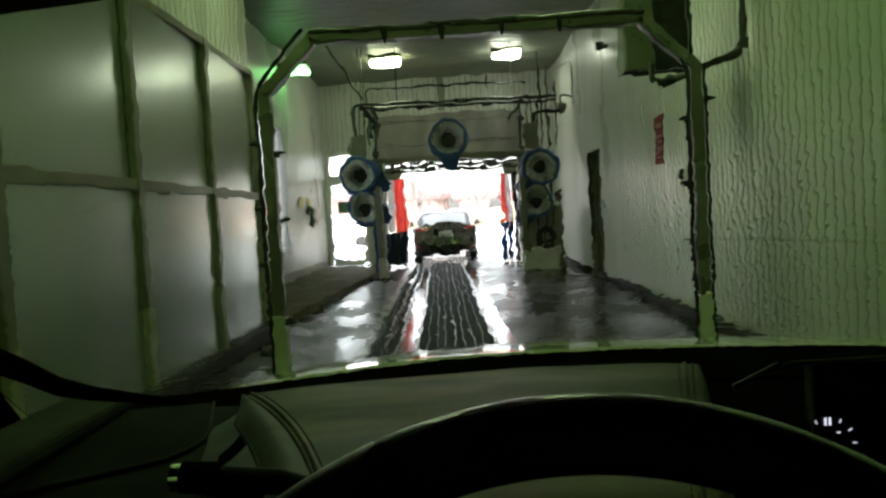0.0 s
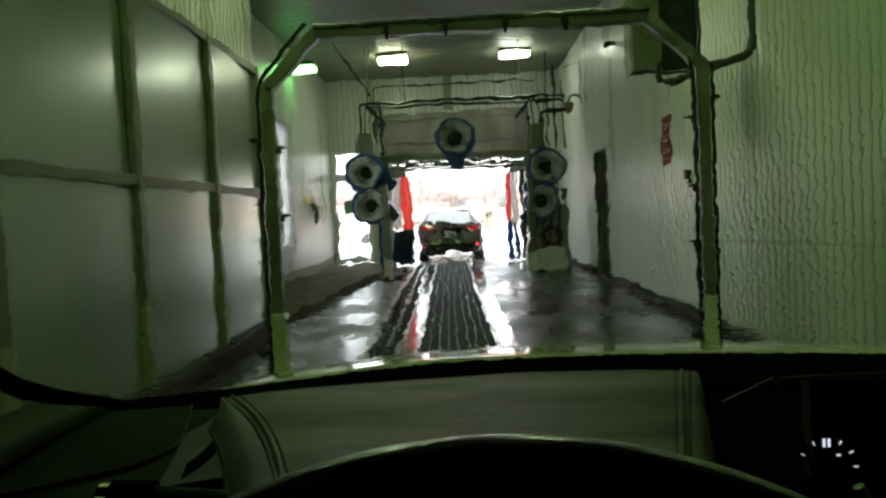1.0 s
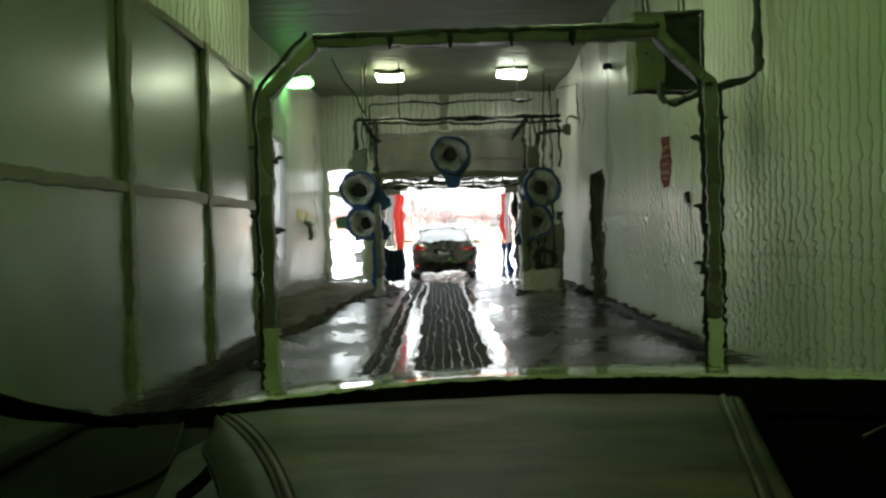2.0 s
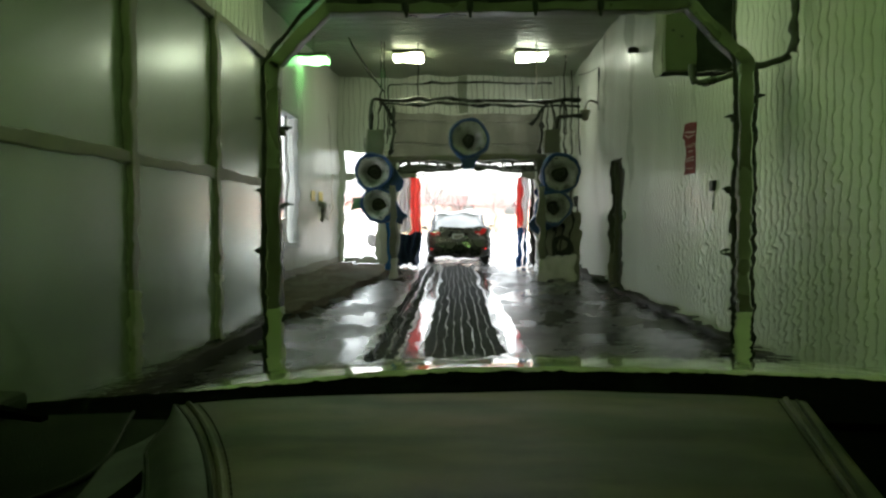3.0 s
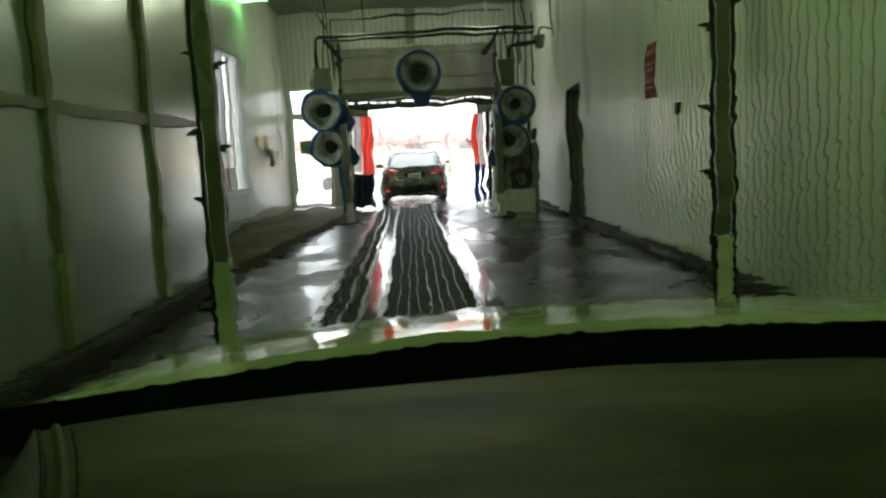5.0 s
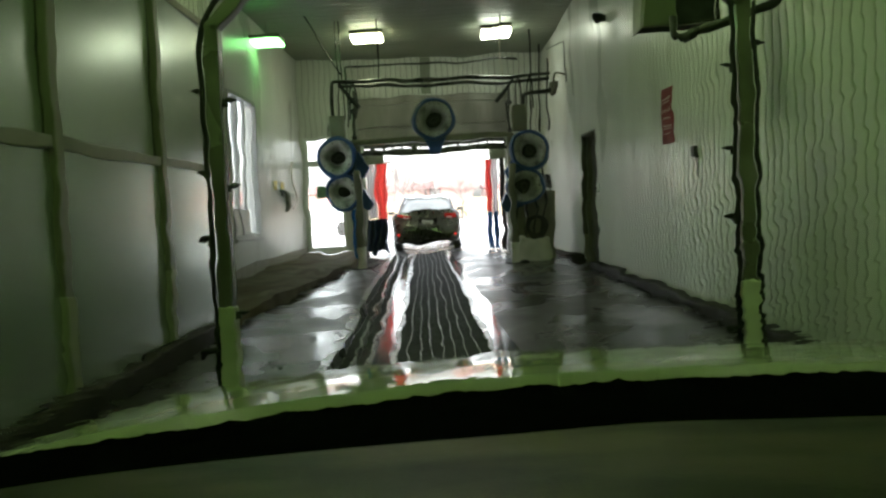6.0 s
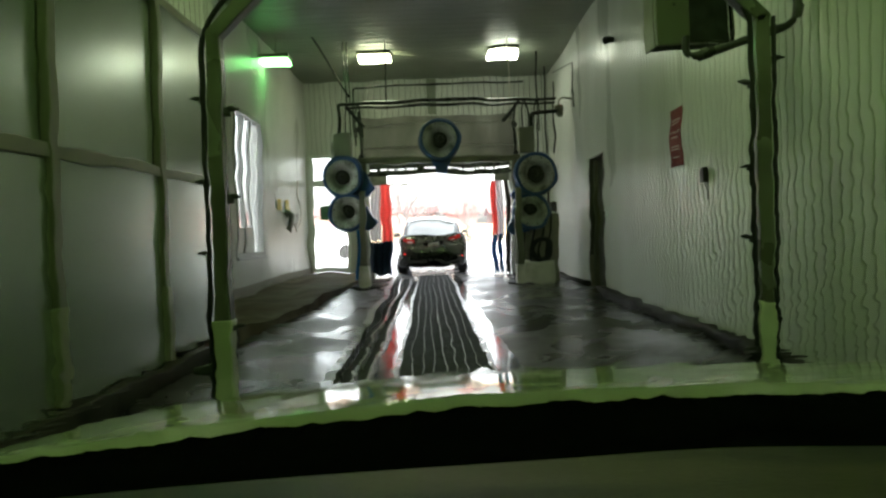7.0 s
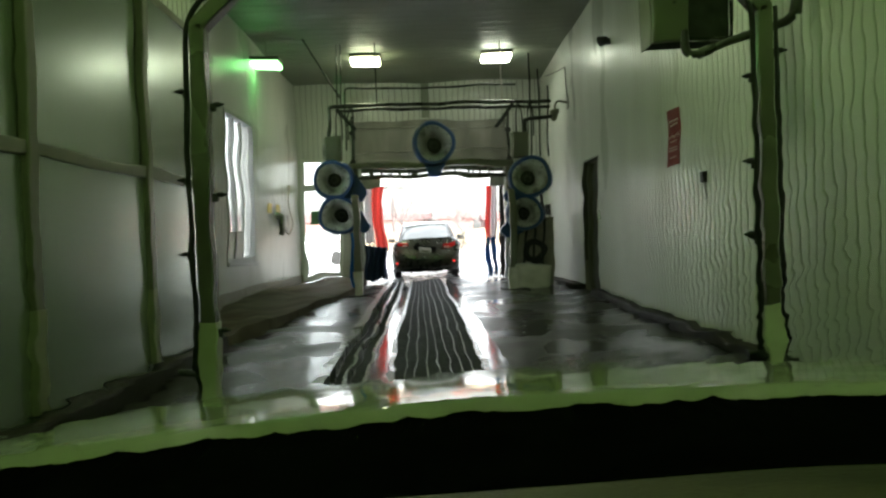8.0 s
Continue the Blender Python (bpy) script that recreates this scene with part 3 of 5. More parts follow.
for p in ob.data.polygons:
    if p.normal.z < 0.2:
        p.material_index = 1
ob.visible_shadow = False

# black skirt at the foot of the glass, with a ragged wet edge
bm = sheet(lambda u, v: Vector((u, (1.30 - 0.15 * u * u) * (1 - v) + (1.60 - 0.25 * u * u) * v,
                                0.955 - droop(u) + 0.010 * v + (0.004 * noise.noise(Vector((u * 22, 3, 0))) + 0.003 * noise.noise(Vector((u * 60, 7, 0))) + 0.002 * noise.noise(Vector((u * 130, 2, 0)))) * (v > 0.9))),
           lin(CX - 1.22, CX + 1.22, 541), lin(0, 1, 6), 0.05)
part("cowl_panel", bm, "blacktrim", car, "black panel at the foot of the windscreen")
bm = sheet(lambda u, v: Vector((u, 0.30 + v * (1.02 - 0.15 * u * u), 0.850 + 0.095 * math.sin(v * 1.5))), lin(CX - 1.22, CX + 1.22, 25), lin(0, 1, 9), 0.25)
part("dashboard", bm, "blacktrim", car, "black grained dashboard", True)


def brow_edges(v):
    return -0.33 - 0.20 * v - 0.12 * v * v, 0.005 + 0.265 * v


def brow_z(v):
    return 0.968 + 0.045 * (1 - v)


def brow(u, v):
    """The leather top of the instrument hood: u from seam to seam, v from the driver to the glass."""
    a, b = brow_edges(v)
    x = (a + b) / 2 + u * (b - a) / 2
    y = 0.46 + v * (1.40 - 0.20 * x * x - 0.46)
    z = brow_z(v) - 0.006 * abs(u) ** 8 - 0.14 * max(0, 0.10 - v) * max(0, 0.10 - v) / 0.1 * 8 + 0.003 * math.exp(-((u - 0.25) * 5) ** 2)
    return Vector((x, y, z))


def left_cap(u, v):
    p = brow(-1, v)
    w = 0.060 * min(1.0, (1.02 - v) * 4) * (0.86 + 0.14 * v)
    return Vector((p.x - w * u, p.y - 0.01 * u, p.z + 0.005 * math.sin(u * math.pi) - 0.014 * u ** 3))


def right_cap(u, v):
    p = brow(1, v)
    return Vector((p.x + (0.024 + 0.012 * (1 - v)) * u, p.y, p.z + 0.002 * math.sin(u * math.pi) - 0.004 * u - 0.016 * u ** 4))


hood_part = part("instrument_hood", sheet(brow, lin(-1, 1, 49), lin(0, 1, 21), 0.05), "leather", car, "dark leather-covered instrument hood", True)
part("end_cap", sheet(left_cap, lin(0, 1, 9), lin(0.02, 1, 21), 0.03), "leathergrey", hood_part, "dark grey soft-touch end cap", True)
part("end_cap", sheet(right_cap, lin(0, 1, 7), lin(0.02, 1, 17), 0.05), "leather", hood_part, "dark leather end panel", True)
for u, e in ((-1, 1), (1, -1)):
    part("seam", tube([brow(u, v) + Vector((0, 0, 0.0008)) for v in lin(0.02, 1, 18)], 0.0026, n=6), "seam", hood_part, "dark stitched seam", True)
    part("welt", tube([brow(u + e * 0.035, v) + Vector((0, 0, 0.0002)) for v in lin(0.02, 1, 18)], 0.0045, n=8), "leather", hood_part, "", True)
    bm = bmesh.new()
    for i in range(52):
        p = brow(u + e * 0.062, 0.03 + i / 54)
        q = brow(u + e * 0.062, 0.03 + (i + 0.55) / 54)
        tube([p + Vector((0, 0, 0.0006)), q + Vector((0, 0, 0.0006))], 0.0011, bm, 5)
    part("stitching", bm, "seam", hood_part, "row of small dark stitches")
# recess of the side vent under the cap
part("cap_gap", tube([left_cap(1, v) + Vector((-0.001, 0, -0.004)) for v in lin(0.02, 0.92, 16)], 0.004, n=6), "seam", hood_part, "dark gap under the cap", True)


def vent_face(u, v):
    p = left_cap(1, 0.42 + 0.50 * v)
    return Vector((p.x - 0.006 - (0.070 * (1 - v) + 0.014) * u, p.y - 0.015 * u, p.z - 0.003 - 0.006 * u))


vent = part("side_vent", sheet(vent_face, lin(0, 1, 5), lin(0, 1, 9), 0.008), "ventgrey", car, "bluish-grey side vent panel", True)
part("vent_slot", sheet(lambda u, v: vent_face(0.02 + 0.62 * u, 0.30 + 0.17 * v - 0.26 * u) + Vector((0, 0, 0.002)), lin(0, 1, 4), lin(0, 1, 4), 0.003), "blacktrim", vent, "dark slot in the vent")


def dash_z(x, y):
    v = (y - 0.30) / (1.02 - 0.15 * x * x)
    return 0.856 + 0.095 * math.sin(v * 1.5)


def pad_at(u, v):
    x, y = -0.96 + 0.50 * u, 0.62 + 0.66 * v
    return Vector((x, y, dash_z(x, y)))


def grille_at(u, v):
    x = -0.636 - 0.075 * v ** 1.3 - 0.05 * (1 - v) ** 9 - 0.33 * (1 - u)
    near, far = 0.995 + 0.60 * (x + 0.652), 1.30 + 0.15 * (x + 0.71)
    y = near + v * (far - near)
    return Vector((x, y, dash_z(x, y) + 0.004))


part("dash_pad", sheet(pad_at, lin(0, 1, 13), lin(0, 1, 17), 0.01), "darkpad", car, "dark soft pad round the speaker", True)
part("speaker_grille", sheet(grille_at, lin(0, 1, 13), lin(0, 1, 17), 0.008), "mesh", car, "dark perforated speaker grille", True)
bm = tube([grille_at(1, v) + Vector((0.004, 0, 0.001)) for v in lin(1, 0, 17)] + [grille_at(u, 0) + Vector((0, -0.004, 0.001)) for u in lin(0.94, 0, 9)], 0.0030, n=6)
part("trim_strip", bm, "seam", car, "dark groove round the speaker grille", True)
# black rounded corner of the glass surround
EDGE = [(-1.10, 1.15), (-0.97, 1.085), (-0.90, 1.05), (-0.85, 1.02), (-0.80, 1.003), (-0.74, 0.99), (-0.66, 0.975)]
bm = sheet(lambda u, v: Vector((EDGE[u][0] + 0.03, 0.93, EDGE[u][1] + 0.07 - (0.050 - 0.0075 * u) * (1 - v))), range(7), lin(0, 1, 3), 0.012, Vector((0, 1, 0)))
part("glass_corner", bm, "blacktrim", car, "black dotted corner band of the glass")

# steering wheel
WC = Vector((-0.160, 0.005, 1.037))
wheel = part("steering_wheel", tube([WC + 0.195 * Vector((math.cos(a), 0.40 * math.sin(a), 0.917 * math.sin(a))) for a in [i * math.tau / 144 for i in range(144)]],
                                    0.0155, n=28, closed=True), "wheel", car, "black leather steering wheel", True)
part("hub", lathe([(0.02, -0.03), (0.06, -0.03), (0.075, -0.015), (0.075, 0.02), (0.03, 0.04)], 28, m=Matrix.Translation(WC) @ Matrix.Rotation(radians(-24), 4, "X")),
     "blacktrim", wheel, "black hub pad", True)
for a in (0, math.pi, -math.pi / 2):
    d = Vector((math.cos(a), 0.40 * math.sin(a), 0.917 * math.sin(a)))
    part("spoke", tube([WC + d * 0.06, WC + d * 0.185], 0.014, n=8), "blacktrim", wheel, "", True)
part("column", tube([WC + Vector((0, 0.01, 0)), WC + Vector((0, 0.40, -0.22))], 0.04, n=12), "blacktrim", car, "black steering column", True)
st = part("stalk", tube([(-0.260, 0.365, 1.075), (-0.355, 0.400, 1.095), (-0.407, 0.405, 1.099)], 0.0105, n=12), "darkpad", car, "black turn-signal stalk", True)
part("grip", tube([(-0.404, 0.405, 1.099), (-0.436, 0.405, 1.101)], 0.013, n=14), "blacktrim", st, "ribbed black grip", True)
part("tip", tube([(-0.436, 0.405, 1.101), (-0.444, 0.405, 1.101)], 0.0115, n=14), "chrome", st, "bright end cap", True)
st = part("stalk", tube([(-0.020, 0.365, 1.047), (0.030, 0.395, 1.063), (0.106, 0.400, 1.075)], 0.009, n=12), "blacktrim", car, "black wiper stalk", True)
part("tip", tube([(0.108, 0.400, 1.091), (0.116, 0.400, 1.075)], 0.0042, n=10), "greentip", st, "green-lit end cap", True)

# display beside the instrument hood
scr = part("display", box(0.124, 0.49, 0.51, 0.53, 0.955, 1.143, 0.002), "glossblack", car, "dark glossy display with a lit gauge")
part("display_frame", tube(rounded([(0.124, 0.505, 1.065), (0.092, 0.505, 1.146), (0.500, 0.505, 1.149)], 0.012), 0.0022, n=8), "leathergrey", scr, "thin grey frame", True)
part("display_edge", tube([(0.050, 0.510, 1.125), (0.092, 0.507, 1.145)], 0.003, n=6), "leathergrey", scr, "", True)
DX, DZ, DR = 0.136, 1.067, 0.024
for a in (150, 118, 62, 32, 0):
    c, s_ = math.cos(radians(a)), math.sin(radians(a))
    bm = box(-0.0018, 0.0018, -0.0006, 0.0006, -0.00025, 0.00025, m=Matrix.Translation((DX + DR * c, 0.5085, DZ + DR * s_)) @ Matrix.Rotation(radians(-a), 4, "Y"))
    part("tick", bm, "tick", scr, "white lit gauge mark")
for dx in (-0.0024, 0.0018):
    bm = box(DX - 0.0011 + dx, DX + 0.0007 + dx, 0.5078, 0.509, DZ + 0.018, DZ + 0.025)
    part("numeral_bar", bm, "tick", scr, "white lit numeral bar")
part("needle", box(DX + 0.008, DX + 0.0108, 0.5078, 0.509, DZ + 0.010, DZ + 0.0111), "tick", scr, "white lit needle tip")
part("centre_ledge", box(0.095, 0.53, 0.465, 0.665, 0.90, 1.038, 0.01), "blacktrim", car, "black centre ledge under the display")

# roof, pillars and sides that close the cabin
part("roof", sheet(lambda u, v: Vector((u, 0.56 - v * 1.89, 1.60 + 0.06 * math.sin(v * 3) - 0.05 * (u - CX) ** 2)), lin(CX - 1.02, CX + 1.02, 9), lin(0, 1, 9), 0.04),
     "liner", car, "dark headliner under the roof")
part("roof_skin", sheet(lambda u, v: Vector((u, 0.54 - v * 1.89, 1.615 + 0.07 * math.sin(v * 3) - 0.05 * (u - CX) ** 2)), lin(CX - 1.03, CX + 1.03, 9), lin(0, 1, 9), 0.01),
     "hoodpaint", car, "pale green-silver roof", True)
for s in (-1, 1):
    x = CX + s * 1.04
    part("pillar", tube([(CX + s * 1.24, 1.24, 0.93), (CX + s * 1.18, 0.92, 1.2), (CX + s * 1.06, 0.52, 1.61)], 0.04, n=8), "blacktrim", car, "black windscreen pillar", True)
    part("pillar", tube([(CX + s * 1.08, -1.25, 0.93), (CX + s * 1.0, -1.2, 1.62)], 0.06, n=8), "blacktrim", car, "black rear pillar", True)
    part("door", box(x + s * 0.02, x + s * 0.09, -1.3, 1.3, 0.25, 0.95, 0.02), "hoodpaint", car, "pale green-silver car door")
    part("door_lining", box(x - s * 0.03, x + s * 0.018, -1.3, 1.29, 0.27, 0.95, 0.015), "liner", car, "dark door lining")
    part("door_cap", box(x - s * 0.035, x + s * 0.10, -1.3, 1.31, 0.953, 0.985, 0.01), "liner", car, "dark padded top of the door")
    part("fender", box(x - s * 0.03, x + s * 0.05, 1.3, 2.62, 0.35, 0.72, 0.03), "hoodpaint", car, "pale green-silver fender")
    for y in (2.05, -0.95):
        m = Matrix.Translation((x - s * 0.06, y, 0.38)) @ Matrix.Rotation(radians(90), 4, "Z")
        w = part("wheel", lathe([(0.2, -0.1), (0.3, -0.1), (0.33, -0.07), (0.33, 0.07), (0.3, 0.1), (0.2, 0.1)], 28, m=m), "tyre", car, "black tyre on an alloy rim", True)
        part("rim", lathe([(0.03, -0.06), (0.18, -0.08), (0.205, -0.1), (0.205, 0.1), (0.18, 0.08), (0.03, 0.06)], 20, m=m), "alloy", w, "alloy rim", True)
part("rear_wall", box(CX - 1.05, CX + 1.05, -1.38, -1.3, 0.25, 1.62, 0.02), "liner", car, "dark rear of the cabin")
part("cabin_floor", box(CX - 1.05, CX + 1.05, -1.3, 1.5, 0.22, 0.26), "liner", car, "dark cabin floor")
part("firewall", box(CX - 1.05, CX + 1.05, 1.2, 1.26, 0.26, 0.9), "liner", car, "dark bulkhead")
part("bumper", box(CX - 0.98, CX + 0.98, 2.55, 2.76, 0.3, 0.64, 0.06), "hoodpaint", car, "pale green-silver front bumper")

car.location.z = -0.05       # settled on its springs

# ---- spray arch ----
GY = 4.78


def nozzle(x, y, z, side, parent):
    b = part("nozzle", lathe([(0.008, 0), (0.014, 0.008), (0.014, 0.03), (0.008, 0.038), (0.005, 0.055)], 12,
                             m=Matrix.Translation((x, y, z)) @ Matrix.Rotation(radians(-90 * side), 4, "Z")), "black", parent, "black spray nozzle", True)
    part("bracket", box(x - 0.014, x + 0.014, y - 0.012, y + 0.012, z - 0.034, z + 0.008, 0.004), "darksteel", b)


def gate(name, y, xl, xr, zt, r, label):
    g = thing(name, ((xl + xr) / 2, y, 0), label, "spray arch")
    c = 0.33
    path = [(xl, y, 0.0), (xl, y, zt - c), (xl + c, y, zt), (xr - c, y, zt), (xr, y, zt - c), (xr, y, 0.0)]
    for (x, yy, z), (x2, _, z2) in zip(path, path[1:]):
        d = Vector((x2 - x, 0, z2 - z))
        m = Matrix.Translation((x, y, z)) @ Matrix.Rotation(math.atan2(d.x, d.z), 4, "Y")
        e0 = 0 if z == 0 else -r * 0.40
        e1 = 0 if z2 == 0 else r * 0.40
        part("tube", box(-r, r, -r * 1.2, r * 1.2, e0, d.length + e1, 0.008, None, m), "archframe", g, "drab painted square tube")
    for x, s in ((xl, -1), (xr, -1)):
        part("sleeve", box(x - r - 0.006, x + r + 0.006, y - r * 1.2 - 0.006, y + r * 1.2 + 0.006, 0.0, 0.66, 0.008), "sleeve", g, "pale plastic sleeve round the post foot")
        part("hose", tube(rounded([(x + s * (r + 0.022), y - 0.03, 0.06), (x + s * (r + 0.022), y - 0.03, zt - c + 0.03), (x + s * (r + 0.022) + (c if x < 0 else -c + 0.05), y - 0.03, zt + 0.06)], 0.12),
                          0.014, n=8), "black", g, "black water hose clipped to the post", True)
        if x > 0:
            part("hose", tube([(x + r + 0.018, y - 0.03, 0.05), (x + r + 0.018, y - 0.03, zt - c)], 0.012, n=8), "black", g, "black water hose clipped to the post", True)
        for z in (1.0, 1.36, 1.78):
            nozzle(x + s * (r + 0.03), y - 0.02, z, s, g)
        part("coupling", tube([(x + s * (r + 0.02), y - 0.05, 0.42), (x + s * (r + 0.10), y - 0.05, 0.42)], 0.022, n=10), "black", g, "black hose coupling", True)
        for z in ((0.62, 1.28, 1.72) if x < 0 else (1.90,)):
            nozzle(x - s * (r + 0.02), y - 0.02, z, -s, g)
    part("pipe", tube([(xl + c, y - 0.10, zt + 0.02), (xr - c, y - 0.10, zt + 0.02)], 0.018, n=8), "darksteel", g, "spray pipe along the arch", True)
    for i in range(4):
        x = -0.60 + i * 0.37
        bm = lathe([(0.02, 0), (0.02, 0.05), (0.012, 0.06), (0.008, 0.09)], 12, m=Matrix.Translation((x, y - 0.1, zt + 0.01)) @ Matrix.Rotation(radians(-90), 4, "X"))
        part("nozzle", bm, "black", g, "black spray nozzle", True)
    return g


gate("spray_arch", GY, -1.395, 1.36, 2.43, 0.038, "drab square-tube spray arch with black nozzles over the lane")

# ---- recessed service door in the ribbed wall ----
d = tagged(part("door_2", box(EAST + 0.15, EAST + 0.19, DOORWAY[0] + 0.06, DOORWAY[1] - 0.06, 0.02, DOORWAY[2] - 0.06, 0.004), "doorpaint"),
           "dark drab service door set deep in the ribbed wall", "door", kind="structure")
for y0, y1 in ((DOORWAY[0] + 0.002, DOORWAY[0] + 0.06), (DOORWAY[1] - 0.06, DOORWAY[1] - 0.002)):
    part("door_frame", box(EAST + 0.10, EAST + 0.21, y0, y1, 0.0, DOORWAY[2] - 0.002, 0.004), "frame", d, "drab steel jamb")
    part("jamb_lining", box(EAST - 0.012, EAST + 0.098, y0, y0 + 0.03 if y0 < 14 else y1, 0.0, DOORWAY[2] - 0.002, 0.003), "doorpaint", d, "dark reveal lining")
part("door_frame", box(EAST + 0.10, EAST + 0.21, DOORWAY[0] + 0.06, DOORWAY[1] - 0.06, DOORWAY[2] - 0.06, DOORWAY[2] - 0.002, 0.004), "frame", d, "drab steel head")
part("head_lining", box(EAST - 0.012, EAST + 0.098, DOORWAY[0] + 0.034, DOORWAY[1] - 0.062, DOORWAY[2] - 0.03, DOORWAY[2] - 0.002, 0.003), "doorpaint", d, "dark head lining")
part("stop_bead", box(EAST + 0.06, EAST + 0.085, DOORWAY[1] - 0.085, DOORWAY[1] - 0.063, 0.0, DOORWAY[2] - 0.035, 0.003), "steel", d, "paler door stop")
part("kick_sleeve", box(EAST - 0.016, EAST + 0.055, DOORWAY[1] - 0.075, DOORWAY[1] - 0.063, 0.0, 0.55, 0.004), "sleeve2", d, "paler guard at the foot of the jamb")
part("handle", tube(rounded([(EAST + 0.15, 13.42, 1.02), (EAST + 0.10, 13.42, 1.02), (EAST + 0.10, 13.53, 1.02)], 0.02), 0.010, n=8), "darksteel", d, "dark lever handle", True)
for z in (0.3, 1.1, 1.9):
    part("hinge", tube([(EAST + 0.145, DOORWAY[1] - 0.075, z - 0.05), (EAST + 0.145, DOORWAY[1] - 0.075, z + 0.05)], 0.009, n=8), "steel", d, "", True)
g = thing("call_button", (EAST, 13.05, 1.28), "small grey call button box beside the service door", "button box")
part("case", box(EAST - 0.04, EAST - 0.003, 12.98, 13.08, 1.22, 1.34, 0.008), "white", g)
part("button", lathe([(0.006, -0.012), (0.02, -0.008), (0.02, 0.004)], 12, m=Matrix.Translation((EAST - 0.044, 13.03, 1.28)) @ Matrix.Rotation(radians(-90), 4, "Z")), "black", g, "black push button", True)

# ---- red notice on the ribbed wall ----
g = thing("notice_sign", (EAST - 0.005, 9.28, 1.7), "red notice plate with pale illegible lettering on the wall", "sign")
part("plate", box(EAST - 0.012, EAST - 0.002, 9.06, 9.48, 1.70, 2.31, 0.003), "red", g, "red plate")
for z, w, h in ((2.20, 0.30, 0.016), (2.165, 0.26, 0.012), (1.985, 0.22, 0.014), (1.90, 0.28, 0.012), (1.87, 0.3, 0.012), (1.80, 0.22, 0.012)):
    part("lettering_bar", box(EAST - 0.0155, EAST - 0.0125, 9.27 - w / 2, 9.27 + w / 2, z - h / 2, z + h / 2), "label", g)

at = 9.27 + 0.185
for ch, adv in zip("For Help Call", (0.030, 0.032, 0.020, 0.016, 0.040, 0.032, 0.015, 0.034, 0.016, 0.038, 0.030, 0.014, 0.014)):
    if ch != " ":
        cu = bpy.data.curves.new("letter", "FONT")
        cu.body, cu.size, cu.extrude = ch, 0.062, 0.001
        tmp = bpy.data.objects.new("letter", cu)
        scene.collection.objects.link(tmp)
        bm = bmesh.new()
        bm.from_mesh(bpy.data.meshes.new_from_object(tmp))
        bpy.data.objects.remove(tmp)
        bmesh.ops.transform(bm, matrix=Matrix(((0, 0, -1, EAST - 0.0145), (-1, 0, 0, at), (0, 1, 0, 2.035), (0, 0, 0, 1))), verts=bm.verts)
        part("letter", bm, "label", g)
    at -= adv * 1.12

# ---- heater hung from the wall, with its gas pipe ----
g = thing("unit_heater", (1.6, 6.6, 2.4), "drab boxy unit heater with a dark open front, hung high", "heater")
part("cabinet", box(1.33, 1.88, 6.56, 6.80, 2.39, 3.0, 0.015), "gratebar", g, "dark inner cabinet")
part("front_panel", box(1.32, 1.57, 6.50, 6.558, 2.38, 3.02, 0.012), "heaterbox", g, "drab olive sheet-metal front panel")
part("side_panel", box(1.315, 1.329, 6.56, 6.82, 2.38, 3.02, 0.004), "heaterbox", g, "drab olive side panel")
part("top_panel", box(1.32, 1.89, 6.50, 6.82, 3.021, 3.04, 0.004), "heaterbox", g, "drab olive top")
part("rim", box(1.572, 1.89, 6.50, 6.556, 2.38, 2.40, 0.004), "darksteel", g, "dark lower rim of the opening")
part("rim", box(1.875, 1.89, 6.50, 6.556, 2.402, 3.02, 0.004), "darksteel", g, "dark side rim of the opening")
for x, z in ((1.40, 2.70), (1.46, 2.66)):
    part("screw", lathe([(0.004, -0.004), (0.012, -0.003), (0.012, 0.003)], 8, m=Matrix.Translation((x, 6.498, z))), "darksteel", g)
for y in (6.6, 6.75):
    for x in (1.45, 1.75):
        part("hanger", tube([(x, y, 3.04), (x, y, TOP)], 0.010, n=6), "darksteel", g, "", True)
g = thing("gas_pipe", (2.0, 5.8, 2.3), "dark bent steel pipe running past the heater", "pipe")
part("pipe", tube(rounded([(1.52, 6.44, 2.42), (1.50, 6.40, 2.27), (1.58, 6.36, 2.25), (1.86, 6.22, 2.33), (2.17, 6.20, 2.42), (2.215, 6.20, 2.50), (2.22, 6.20, TOP)], 0.06), 0.030, n=12), "darksteel", g, "dark steel pipe", True)
for p, q in (((1.575, 6.362, 2.249), (1.66, 6.32, 2.273)), ((2.205, 6.2, 2.47), (2.222, 6.2, 2.56))):
    part("elbow", tube([p, q], 0.038, n=12), "darksteel", g, "", True)

# ---- small fittings on the ribbed wall ----
g = thing("dome_camera", (EAST, 15.7, 3.4), "grey dome camera on a bent wall arm", "camera")
part("wall_plate", box(EAST - 0.02, EAST, 15.62, 15.78, 3.36, 3.62, 0.006), "steel", g)
part("arm", tube(rounded([(EAST - 0.02, 15.7, 3.5), (EAST - 0.20, 15.7, 3.56), (EAST - 0.26, 15.7, 3.50), (EAST - 0.26, 15.7, 3.38)], 0.06), 0.02, n=8), "frame", g, "bent arm", True)
part("dome", lathe([(0.03, -0.02), (0.10, 0), (0.105, 0.10), (0.085, 0.11), (0.08, 0.17), (0.05, 0.215), (0.02, 0.23)], 20,
                   m=Matrix.Translation((EAST - 0.26, 15.7, 3.38)) @ Matrix.Rotation(radians(-90), 4, "X")), "frame", g, "smoked dome in a grey shell", True)
g = thing("conduit", (EAST - 0.02, 15.75, 4.2), "thin dark cable run down the wall", "cable")
part("cable", tube(rounded([(EAST - 0.015, 18.4, 4.58), (EAST - 0.015, 15.75, 4.22), (EAST - 0.015, 15.72, 3.62)], 0.08), 0.012, n=6), "darksteel", g, "", True)
